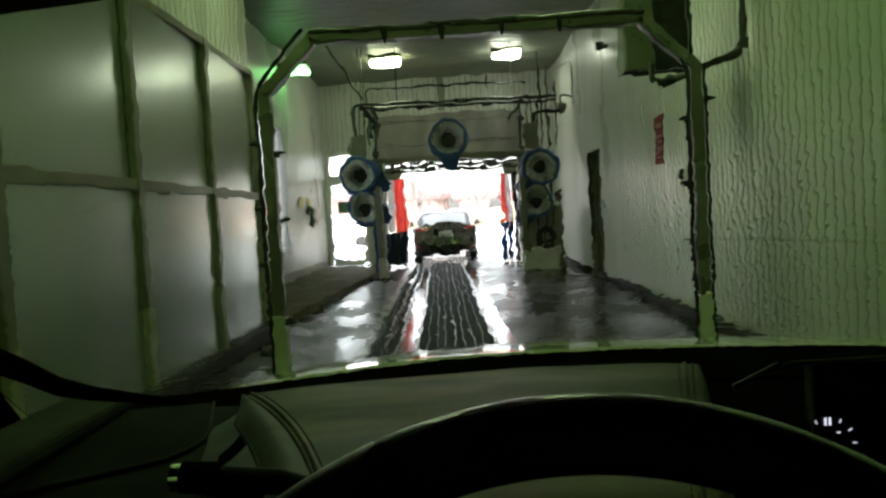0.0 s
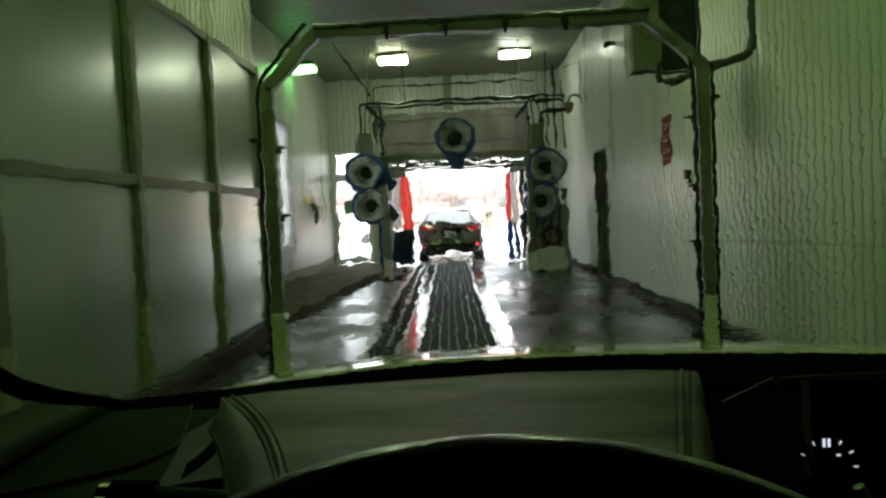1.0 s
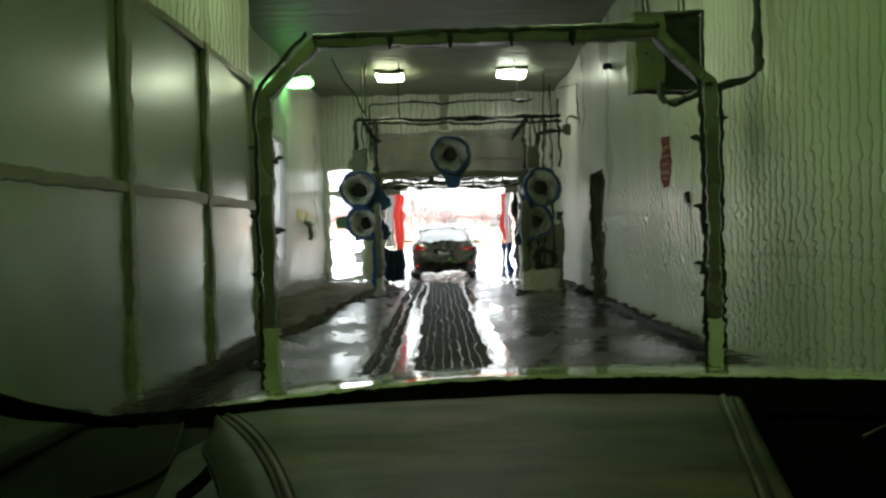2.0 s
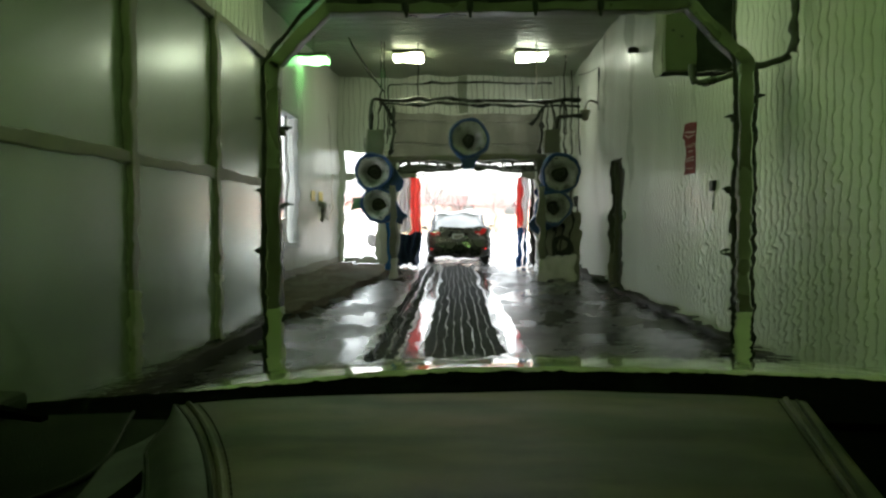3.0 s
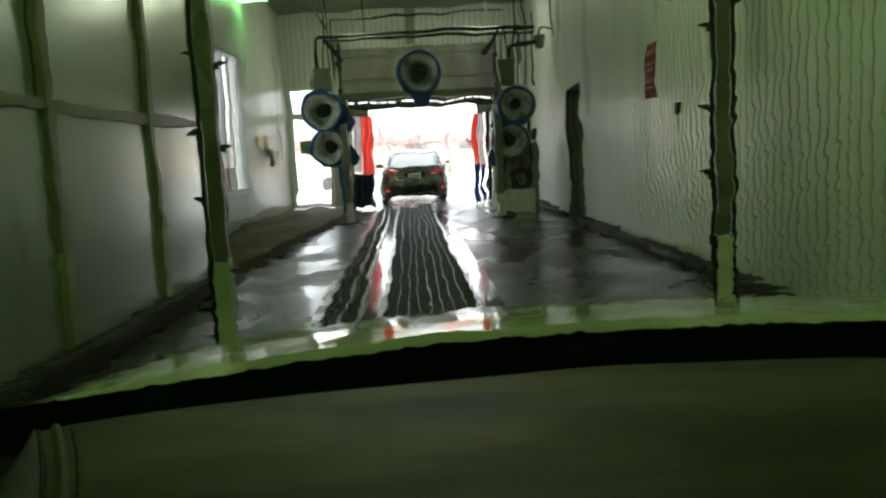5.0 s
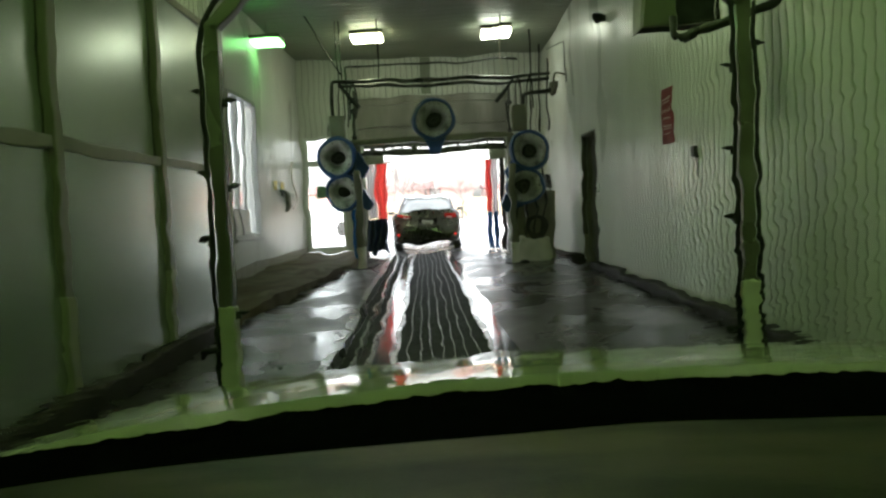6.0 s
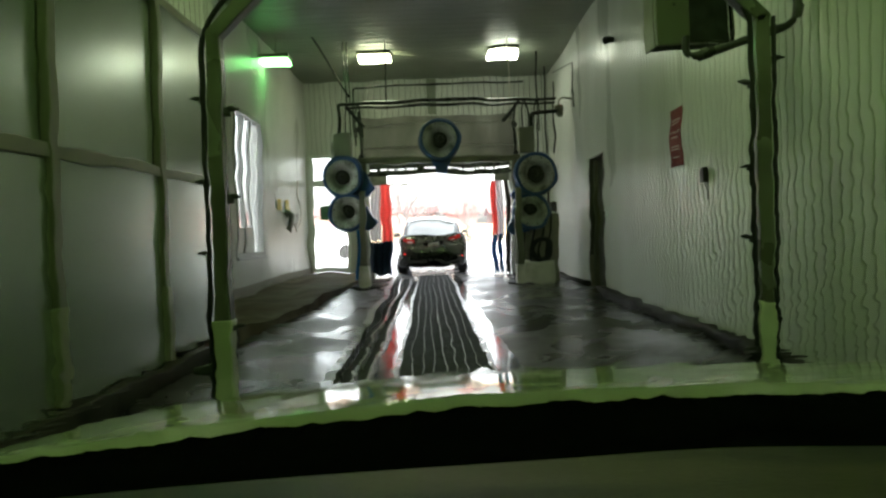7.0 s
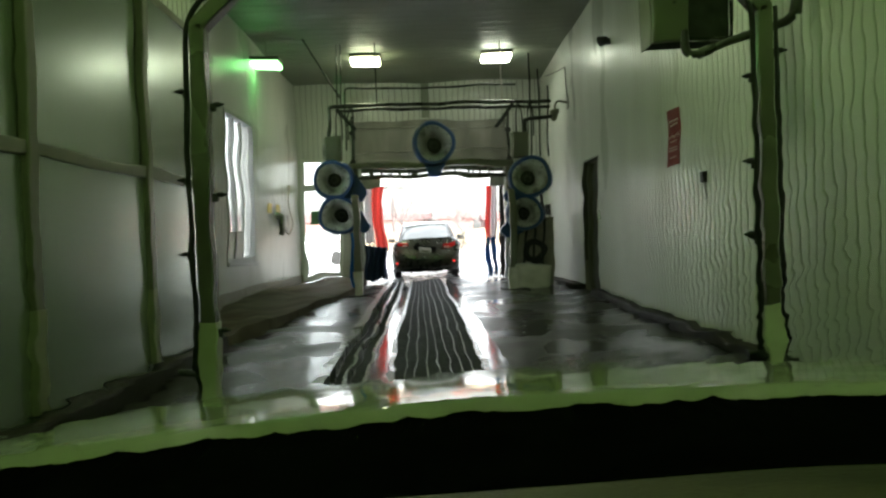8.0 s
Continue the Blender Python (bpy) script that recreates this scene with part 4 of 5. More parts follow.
g = thing("spot_lamp", (EAST, 12.17, 3.78), "small dark spotlight on the wall, unlit", "spotlight")
part("body", lathe([(0.02, -0.08), (0.05, -0.06), (0.065, 0.05), (0.055, 0.06)], 16, m=Matrix.Translation((EAST - 0.11, 12.15, 3.78)) @ Matrix.Rotation(radians(40), 4, "Z")), "black", g, "dark can", True)
part("bracket", box(EAST - 0.10, EAST, 12.13, 12.2, 3.74, 3.82, 0.008), "darksteel", g)
g = thing("outlet_box", (EAST, 8.36, 1.55), "small black outlet box with a short cable", "outlet")
part("case", box(EAST - 0.05, EAST, 8.31, 8.40, 1.48, 1.60, 0.008), "black", g)
part("cable", tube([(EAST - 0.02, 8.36, 1.48), (EAST - 0.012, 8.34, 1.36), (EAST - 0.012, 8.36, 1.30)], 0.004, n=6), "black", g, "", True)

# ---- ceiling lamps ----
def ceiling_lamp(x, y, z, mt, label, k=1.0):
    g = thing("ceiling_lamp", (x, y, z), label, "ceiling lamp", "ceiling lamps")
    part("housing", box(x - 0.28 * k, x + 0.28 * k, y - 0.22 * k, y + 0.22 * k, z + 0.022, z + 0.09, 0.02), "frame", g, "drab lamp housing")
    part("diffuser", box(x - 0.26 * k, x + 0.26 * k, y - 0.20 * k, y + 0.20 * k, z - 0.075, z + 0.02, 0.025), mt, g, "lit diffuser")
    if z + 0.1 < TOP:
        part("stem", tube([(x, y, z + 0.09), (x, y, TOP)], 0.009, n=6), "ceil", g)


ceiling_lamp(-3.26, 15.05, 4.27, "lampgreen", "flat square ceiling lamp, lit green", 1.03)
ceiling_lamp(-1.57, 16.6, TOP - 0.092, "lamp", "flat square ceiling lamp, lit yellowish white", 1.16)
ceiling_lamp(1.05, 16.6, TOP - 0.092, "lampwhite", "flat square ceiling lamp, lit white", 1.16)
# unseen rows, added to light the hood, the boards and the near walls
for y, mt in ((7.0, "lampnear"), (2.6, "lamplime"), (-3.5, "lamplime")):
    for x in (-1.6, 0.9):
        ceiling_lamp(x, y, TOP - 0.092, mt, "unseen flat square ceiling lamp, lit lime green")

# ---- drying blowers ----
BY = 15.6


def blower(name, x, z, r, turn, label, sweep=0.22):
    """A snail-shell blower: blue shell, flared grey inlet, dark hub, and a spout that points by turn degrees."""
    g = thing(name, (x, BY, z), label, "blower", "drying blowers")
    at = Matrix.Translation((x, BY, z))
    part("shell", lathe([(r * 0.76, -0.16), (r * 0.80, -0.185), (r * 0.92, -0.19), (r, -0.14), (r * 1.02, 0.0), (r * 0.97, 0.16), (r * 0.85, 0.24), (r * 0.1, 0.26)], 40, m=at.copy(), caps=False), "blue", g, "blue moulded shell", True)
    part("inlet_cone", lathe([(r * 0.80, -0.182), (r * 0.78, -0.192), (r * 0.66, -0.186), (r * 0.56, -0.15), (r * 0.42, -0.06), (r * 0.35, 0.02), (r * 0.33, 0.08)], 40, m=at.copy(), caps=False), "inlet", g, "grey flared inlet", True)
    part("grille", lathe([(r * 0.34, 0.05), (r * 0.30, 0.05), (r * 0.16, 0.055), (r * 0.13, 0.02), (r * 0.05, 0.015)], 28, m=at.copy()), "black", g, "dark hub in the inlet", True)
    for i in range(10):
        a = i * math.tau / 10
        part("rivet", box(-0.012, 0.012, -0.19, -0.178, -0.012, 0.012, 0.004, None, Matrix.Translation((x + r * 0.71 * math.cos(a), BY - 0.002, z + r * 0.71 * math.sin(a)))), "darksteel", g)
    d = radians(turn)
    dirv = Vector((math.sin(d), 0, -math.cos(d)))
    side = Vector((math.cos(d), 0, math.sin(d)))
    bm = bmesh.new()
    rings = []
    for k, (w, dep) in enumerate(((0.62, 0.14), (0.50, 0.14), (0.36, 0.13), (0.27, 0.12))):
        c = Vector((x, BY + 0.07, z)) + side * r * sweep + dirv * r * (0.66 + 0.31 * k)
        rings.append([bm.verts.new(c + side * r * w * a + Vector((0, dep * b, 0))) for a, b in ((-1, -1), (1, -1), (1, 1), (-1, 1))])
    for a, b in zip(rings, rings[1:]):
        for i in range(4):
            bm.faces.new((a[i], a[(i + 1) % 4], b[(i + 1) % 4], b[i]))
    bm.faces.new(rings[0])
    bm.faces.new(rings[-1])
    bmesh.ops.bevel(bm, geom=bm.edges[:], offset=0.02, segments=2, affect="EDGES")
    part("spout", bm, "blue", g, "blue air spout", True)


blower("air_blower", -2.16, 2.15, 0.40, 52, "round blue blower with a grey inlet, upper of a pair")
blower("air_blower", -2.08, 1.48, 0.37, 52, "round blue blower with a grey inlet, lower of a pair")
blower("air_blower", 1.52, 2.10, 0.40, -52, "round blue blower with a grey inlet, upper of a pair")
blower("air_blower", 1.40, 1.42, 0.37, -52, "round blue blower with a grey inlet, lower of a pair")
blower("air_blower", -0.29, 2.79, 0.41, 0, "round blue blower over the lane, spout down", 0.03)

g = thing("blower_frame", (-0.3, BY, 0), "drab steel portal that carries the blowers", "steel frame")
for x in (-1.76, 1.14):
    part("post", box(x - 0.065, x + 0.065, BY - 0.40, BY - 0.28, 0, 1.86, 0.01), "heaterbox", g, "drab olive front post")
    part("sleeve", box(x - 0.08, x + 0.08, BY - 0.415, BY - 0.265, 0, 0.42, 0.012), "sleeve", g, "pale foot sleeve")
    part("base_plate", box(x - 0.24, x + 0.24, BY - 0.50, BY - 0.18, 0, 0.025, 0.006), "kerbdark", g, "dark steel foot plate")
    part("arm", box(x - 0.04, x + 0.04, BY - 0.279, BY + 0.05, 1.76, 1.84, 0.008), "heaterbox", g, "drab arm back to the rear upright")
    part("upright", box(x - 0.05, x + 0.05, BY + 0.051, BY + 0.15, 0, 2.355, 0.01), "heaterbox", g, "drab rear upright")
part("beam", box(-1.9, 1.25, BY + 0.02, BY + 0.14, 2.357, 2.48, 0.01), "frame", g, "drab cross beam")
part("beam", box(-1.8, 1.2, BY + 0.25, BY + 0.30, 2.16, 2.22, 0.008), "darksteel", g, "lower dark rail")
for x in (-1.3, -1.1, -0.95, -0.8, 0.15, 0.45, 0.75):
    part("hanger", box(x - 0.015, x + 0.015, BY + 0.24, BY + 0.27, 2.2, 2.38, 0.003), "darksteel", g)
for x, s in ((-2.06, 1), (1.26, -1)):
    part("brace", tube([(x, BY + 0.06, 3.52), (x + s * 0.32, BY + 0.06, 3.10)], 0.036, n=8), "gratebar", g, "", True)
for x in (-2.15, 1.37):
    part("motor_cabinet", box(x - 0.15, x + 0.15, BY - 0.05, BY + 0.18, 2.5, 2.98, 0.02), "heaterbox", g, "grey-green motor cabinet")
part("switch_box", box(-2.36, -2.28, BY - 0.02, BY + 0.08, 2.55, 2.82, 0.01), "inlet", g, "small grey switch box")
for x0 in (-2.10, 1.30):
    for k in range(4):
        x = x0 + 0.11 * k
        part("riser", tube(rounded([(x, BY + 0.05, 2.9), (x, BY + 0.05, 3.3 + 0.03 * k), (x + 0.04 * (-1) ** k, BY + 0.05, 3.5), (x + 0.04 * (-1) ** k, BY + 0.05, 3.58)], 0.06), 0.016, n=7), "darksteel", g, "dark conduit riser", True)

g = thing("pipe_run", (-0.2, BY, 3.55), "pair of long dark pipes hung under the ceiling", "pipes")
part("pipe", tube(rounded([(-2.21, BY, 2.5), (-2.21, BY, 3.56), (1.95, BY, 3.54)], 0.08), 0.035, n=10), "darksteel", g, "long dark pipe", True)
part("pipe", tube([(-2.1, BY + 0.12, 3.50), (1.95, BY + 0.12, 3.46)], 0.03, n=10), "darksteel", g, "long dark pipe", True)
part("pipe", tube(rounded([(-1.98, BY + 0.6, 2.8), (-1.98, BY + 0.6, 3.98), (1.4, BY + 0.6, 3.98)], 0.08), 0.02, n=8), "darksteel", g, "thin upper pipe", True)
part("pipe", tube(rounded([(1.45, BY, 2.6), (1.45, BY, 3.22), (1.98, BY, 3.24)], 0.08), 0.04, n=8), "darksteel", g, "", True)
for x, y, z in ((-2.05, BY, 3.56), (-1.98, BY, 3.56), (-1.30, BY, 3.56), (1.05, BY, 3.5)):
    part("hanger_rod", tube([(x, y, z), (x, y, TOP)], 0.014, n=6), "sleeve" if x > 1 else "darksteel", g, "", True)
part("brace", tube([(-2.0, BY, 3.7), (-2.6, BY - 0.5, TOP)], 0.018, n=6), "darksteel", g, "", True)
for k in range(3):
    part("hanger_rod", tube([(1.62 + 0.16 * k, BY + 0.3, 2.5), (1.62 + 0.16 * k, BY + 0.3, 4.5 - 0.3 * k)], 0.018, n=6), "darksteel", g, "", True)

# hose station at the foot of the frame
g = thing("hose_station", (1.55, BY, 0), "pale plastic plinth under a hung coil of black hose", "hose station")
part("plinth", box(1.24, 1.86, BY - 0.1, BY + 0.25, 0.0, 0.46, 0.03), "sleeve", g, "pale plastic plinth")
for k in range(5):
    part("hose_loop", tube([Vector((1.55 + 0.05 * (k % 2) + (0.19 - 0.012 * k) * math.cos(a), BY - 0.12 + 0.02 * k, 0.68 + (0.20 - 0.015 * k) * math.sin(a))) for a in [i * math.tau / 28 for i in range(28)]],
                           0.017, n=7, closed=True), "black", g, "loop of a coiled black hose", True)
part("hook", tube([(1.56, BY + 0.12, 0.92), (1.56, BY - 0.14, 0.90)], 0.014, n=6), "darksteel", g, "steel hose hook", True)
part("panel", box(1.26, 1.98, BY + 0.26, BY + 0.30, 0.0, 1.35, 0.01), "sleeve2", g, "drab splash panel")
for k in range(4):
    x = 1.26 + 0.16 * k
    part("hose", tube(rounded([(x, BY + 0.1, 0.4), (x - 0.04, BY - 0.02, 0.75), (x + 0.05, BY + 0.05, 1.1), (x, BY + 0.1, 2.3)], 0.12), 0.022, n=8), "black", g, "black hose", True)
g = thing("junction_box", (EAST, 18.55, 1.5), "small dark junction box on the wall by the blowers", "junction box")
part("case", box(EAST - 0.10, EAST, 18.40, 18.66, 1.46, 1.70, 0.01), "darksteel", g)
part("lid", box(EAST - 0.115, EAST - 0.101, 18.42, 18.64, 1.48, 1.68, 0.004), "black", g, "black lid")
part("cable", tube([(EAST - 0.03, 18.5, 1.46), (EAST - 0.02, 18.5, 1.2), (EAST - 0.02, 18.52, 0.1)], 0.012, n=6), "black", g, "", True)

# ---- overhead door over the exit, half-raised; head rail ----
g = tagged(new("overhead_door"), "grey sectional overhead door raised over the exit", "overhead door")
g.location = (-0.3, NORTH - 0.1, 2.7)
for i, (z0, z1) in enumerate(((2.72, 3.06), (3.07, 3.62), (3.63, 3.80))):
    part("section", box(-2.14, 1.46, NORTH - 0.14, NORTH - 0.08, z0, z1, 0.012), "door", g, "grey door section")
    part("rib", box(-2.14, 1.46, NORTH - 0.16, NORTH - 0.142, z1 - 0.06, z1 - 0.02, 0.004), "door", g)
for x in (-2.18, 1.50):
    part("track", box(x - 0.03, x + 0.03, NORTH - 0.2, NORTH - 0.06, 0.0, 3.95, 0.008), "darksteel", g, "dark door track")
    for z in (2.85, 3.5):
        part("roller", lathe([(0.02, -0.03), (0.07, -0.03), (0.07, 0.03), (0.02, 0.03)], 14, m=Matrix.Translation((x, NORTH - 0.22, z))), "black", g, "black roller", True)

tagged(part("door_head", box(OPEN[0], OPEN[1], NORTH - 0.05, NORTH + 0.2, OPEN[2], OPEN[2] + 0.1, 0.01), "darksteel"), "dark steel lintel over the exit", "lintel", kind="structure")
g = thing("curtain_rail", (-0.3, NORTH - 0.05, 2.45), "dark steel rail across the exit with hanging hardware", "rail")
part("rail", box(OPEN[0], OPEN[1], NORTH - 0.10, NORTH - 0.03, 2.45, 2.535, 0.008), "darksteel", g)
rnd = random.Random(5)
for i in range(14):
    x = OPEN[0] + 0.12 + (i * 0.245 if i % 4 else i * 0.24 + 0.07) + rnd.uniform(-0.07, 0.07)
    w_ = rnd.choice((0.012, 0.02, 0.05, 0.085))
    z_ = rnd.uniform(2.53, 2.60)
    part("hook", box(x - w_, x + w_, NORTH - 0.09, NORTH - 0.05, 2.535, z_ + 0.01, 0.004, None, None), "darksteel", g)
for x0, x1 in ((OPEN[0], OPEN[0] + 0.42), (OPEN[1] - 0.36, OPEN[1])):
    part("header", box(x0, x1, NORTH - 0.12, NORTH - 0.02, 2.20, 2.449, 0.01), "steel", g, "pale header plate")


# ---- hanging wash cloths ----
def cloth(x0, x1, z0, z1, y, mt, label, folds=3, depth=0.05):
    ob = part("wash_cloth", sheet(lambda u, v: Vector((x0 + (x1 - x0) * (u + 0.05 * math.sin(v * 5 + x0 * 9)), y + depth * math.sin(u * folds * math.tau + v * 1.3),
                                                     z1 + (z0 - z1) * v - 0.03 * math.sin(u * 9 + x0) * (v > 0.95))), lin(0, 1, 25), lin(0, 1, 14), 0.012, Vector((0, 1, 0))), mt, None, "", True)
    return tagged(ob, label, "wash cloth", "hanging wash cloths")


cloth(-1.97, -1.76, 0.90, 2.21, NORTH - 0.07, "clothwhite", "white hanging cloth strip beside the exit")
cloth(-1.76, -1.50, 0.82, 2.21, NORTH - 0.075, "clothred", "red hanging cloth strip beside the exit", 2)
cloth(-2.02, -1.50, 0.06, 0.86, NORTH - 0.30, "clothnavy", "navy-blue bunched cloth skirt beside the exit", 4, 0.09)
cloth(-2.04, -1.84, 0.06, 1.14, BY + 0.9, "clothblue", "blue hanging cloth strip by the blowers", 2)
cloth(0.90, 1.03, 0.95, 2.21, NORTH - 0.07, "clothred", "red hanging cloth strip beside the exit", 2)
cloth(1.03, 1.18, 0.85, 2.21, NORTH - 0.06, "clothwhite", "white hanging cloth strip beside the exit", 2)
cloth(0.90, 1.02, 0.05, 0.95, NORTH - 0.2, "clothblue", "blue hanging cloth strip beside the exit", 2)
cloth(1.05, 1.16, 0.05, 0.95, NORTH - 0.22, "clothblue", "blue hanging cloth strip beside the exit", 2)
cloth(1.22, 1.33, 0.03, 2.21, NORTH - 0.2, "black", "black hanging rubber strip beside the exit", 2)

# ---- side door with transom ----
d = tagged(part("door_1", box(GLASSDOOR[0], GLASSDOOR[0] + 0.09, NORTH + 0.02, NORTH + 0.12, 0.11, GLASSDOOR[2], 0.006), "white"),
           "glazed side door with a transom, glaring daylight behind", "door", kind="structure")
for b in ((GLASSDOOR[1] - 0.09, GLASSDOOR[1], 0.11, GLASSDOOR[2]), (GLASSDOOR[0] + 0.09, GLASSDOOR[1] - 0.09, GLASSDOOR[2] - 0.06, GLASSDOOR[2]),
          (GLASSDOOR[0] + 0.09, GLASSDOOR[1] - 0.09, 2.2, 2.36), (GLASSDOOR[0] + 0.09, GLASSDOOR[1] - 0.09, 0.11, 0.22)):
    part("door_frame", box(b[0], b[1], NORTH + 0.022, NORTH + 0.118, b[2], b[3], 0.006), "white", d, "pale metal frame")
for z0, z1 in ((0.22, 2.2), (2.36, GLASSDOOR[2] - 0.06)):
    ob = part("pane", box(GLASSDOOR[0] + 0.09, GLASSDOOR[1] - 0.09, NORTH + 0.06, NORTH + 0.07, z0, z1), "pane", d, "clear pane")
    ob.visible_shadow = False
part("push_bar", tube([(GLASSDOOR[0] + 0.1, NORTH - 0.01, 1.16), (GLASSDOOR[1] - 0.1, NORTH - 0.01, 1.12)], 0.018, n=8), "darksteel", d, "dark push bar", True)
part("door_notice", box(-3.24, -2.95, NORTH + 0.045, NORTH + 0.058, 1.42, 1.72), "leafsign", d, "plain green notice on the glass")

# ---- window in the recessed wall ----
w = tagged(part("window_1", box(WEST - 0.16, WEST + 0.02, WIN[0], WIN[0] + 0.07, WIN[2], WIN[3], 0.006), "winframe"), "white framed sliding window, daylight behind", "window", kind="structure")
for b in ((WIN[1] - 0.07, WIN[1], WIN[2], WIN[3]), (WIN[0] + 0.07, WIN[1] - 0.07, WIN[3] - 0.07, WIN[3]), (WIN[0] + 0.07, WIN[1] - 0.07, WIN[2], WIN[2] + 0.07)):
    part("window_frame", box(WEST - 0.16, WEST + 0.02, b[0], b[1], b[2], b[3], 0.006), "winframe", w, "white frame")
ym = (WIN[0] + WIN[1]) / 2
for k, y in enumerate((ym - 0.28, ym + 0.3)):
    part("mullion", box(WEST - 0.12, WEST - 0.02 - 0.03 * k, y - 0.035, y + 0.035, WIN[2] + 0.07, WIN[3] - 0.07, 0.005), "winframe", w, "white upright")
part("lower_panel", box(WEST - 0.12, WEST - 0.04, WIN[0] + 0.07, ym + 0.265, WIN[2] + 0.07, 1.22, 0.004), "panel", w, "ribbed lower infill")
for y0, y1 in ((WIN[0] + 0.07, ym - 0.315), (ym - 0.245, ym + 0.265), (ym + 0.335, WIN[1] - 0.07)):
    ob = part("pane", box(WEST - 0.09, WEST - 0.08, y0, y1, WIN[2] + 0.07, WIN[3] - 0.07), "pane", w, "clear pane")
    ob.visible_shadow = False
part("window_sill", box(WEST - 0.02, WEST + 0.06, WIN[0] - 0.04, WIN[1] + 0.04, WIN[2] - 0.05, WIN[2], 0.01), "winframe", w, "white sill")

# ---- tap and labels on the recessed wall ----
g = thing("hose_station", (WEST, 16.6, 1.4), "grey tap box with a looped hose and two yellow labels", "tap")
part("box", box(WEST + 0.006, WEST + 0.12, 17.1, 17.5, 1.28, 1.55, 0.015), "inlet", g, "grey box")
part("valve", tube(rounded([(WEST + 0.02, 16.7, 1.55), (WEST + 0.14, 16.7, 1.52), (WEST + 0.14, 16.7, 1.22), (WEST + 0.10, 16.7, 1.16)], 0.04), 0.05, n=10), "steel", g, "grey valve", True)
part("handle", box(WEST + 0.13, WEST + 0.17, 16.6, 16.8, 1.34, 1.38, 0.008), "darksteel", g, "dark handle")
part("pipe", tube([(WEST + 0.05, 16.7, 1.47), (WEST + 0.05, 17.2, 1.47)], 0.025, n=8), "steel", g, "", True)
part("hose", tube(rounded([(WEST + 0.05, 17.4, 1.3), (WEST + 0.07, 17.7, 1.15), (WEST + 0.05, 18.3, 1.4), (WEST + 0.03, 18.1, 2.0), (WEST + 0.03, 18.2, 2.3)], 0.12), 0.016, n=6), "sleeve", g, "looped pale hose", True)
for y in (16.0, 16.78):
    part("warning_label", box(WEST + 0.018, WEST + 0.026, y, y + 0.40, 1.56, 1.78, 0.002), "yellow", g, "plain yellow label")

# ---- guide rails and grating of the conveyor ----
g = thing("conveyor_track", (lane(10) - 0.5, 10, 0), "wet steel guide rails of the conveyor beside the grating", "conveyor track")
# the two flat gratebar strips are no rails: they darken the gaps between them
for k, (dx, w_, h_, mt) in enumerate(((-0.557, 0.022, 0.03, "brightsteel"), (-0.61, 0.080, 0.004, "gratebar"), (-0.665, 0.022, 0.06, "brightsteel"), (-0.725, 0.090, 0.004, "gratebar"), (-0.815, 0.080, 0.10, "brightsteel"))):
    y0, y1 = 2.9, 18.4
    part("rail", prism([(lane(y0) + dx - w_ / 2, y0), (lane(y0) + dx + w_ / 2, y0), (lane(y1) + dx + w_ / 2, y1), (lane(y1) + dx - w_ / 2, y1)], 0.0, h_), mt, g, "wet steel guide rail, dark strips in the gaps")
grate = thing("floor_grate", (lane(10), 10, 0), "dark steel bar grating let into the wet floor", "grating")
y0, y1 = 2.9, 19.3
for i in range(8):
    dx = -GW + 0.045 + i * (2 * GW - 0.09) / 7
    part("bar", prism([(lane(y0) + dx - 0.040, y0), (lane(y0) + dx + 0.040, y0), (lane(y1) + dx + 0.040, y1), (lane(y1) + dx - 0.040, y1)], -0.05, 0.002), "gratebar", grate)
    if i < 7:
        e = dx + (GW - 0.045) / 7
        part("ridge", prism([(lane(y0) + e - 0.002, y0), (lane(y0) + e + 0.002, y0), (lane(y1) + e + 0.002, y1), (lane(y1) + e - 0.002, y1)], -0.04, 0.006), "ridge", grate, "thin bright worn ridge")
for i in range(54):
    y = 3.0 + i * 0.3
    part("cross_bar", box(lane(y) - GW + 0.005, lane(y) + GW - 0.005, y, y + 0.02, -0.045, -0.004), "gratebar", grate)
for dx, w_ in ((-GW - 0.105, 0.06), (GW + 0.13, 0.085)):
    part("track_plate", prism([(lane(y0) + dx - w_, y0), (lane(y0) + dx + w_, y0), (lane(y1) + dx + w_, y1), (lane(y1) + dx - w_, y1)], 0.0, 0.004), "track", grate, "smooth wet wheel-track plate")
for dx in (-GW - 0.02, GW + 0.02):
    part("edge_angle", prism([(lane(y0) + dx - 0.018, y0), (lane(y0) + dx + 0.018, y0), (lane(y1) + dx + 0.018, y1), (lane(y1) + dx - 0.018, y1)], 0.0, 0.006), "brightsteel", grate, "worn bright steel edge")


# ---- the car ahead ----
def loft(stations, ring):
    bm = bmesh.new()
    rows = [[bm.verts.new(p) for p in ring(*s)] for s in stations]
    k = len(rows[0])
    for a, b in zip(rows, rows[1:]):
        for i in range(k):
            bm.faces.new((a[i], a[(i + 1) % k], b[(i + 1) % k], b[i]))
    bm.faces.new(rows[0][::-1])
    bm.faces.new(rows[-1])
    return bm


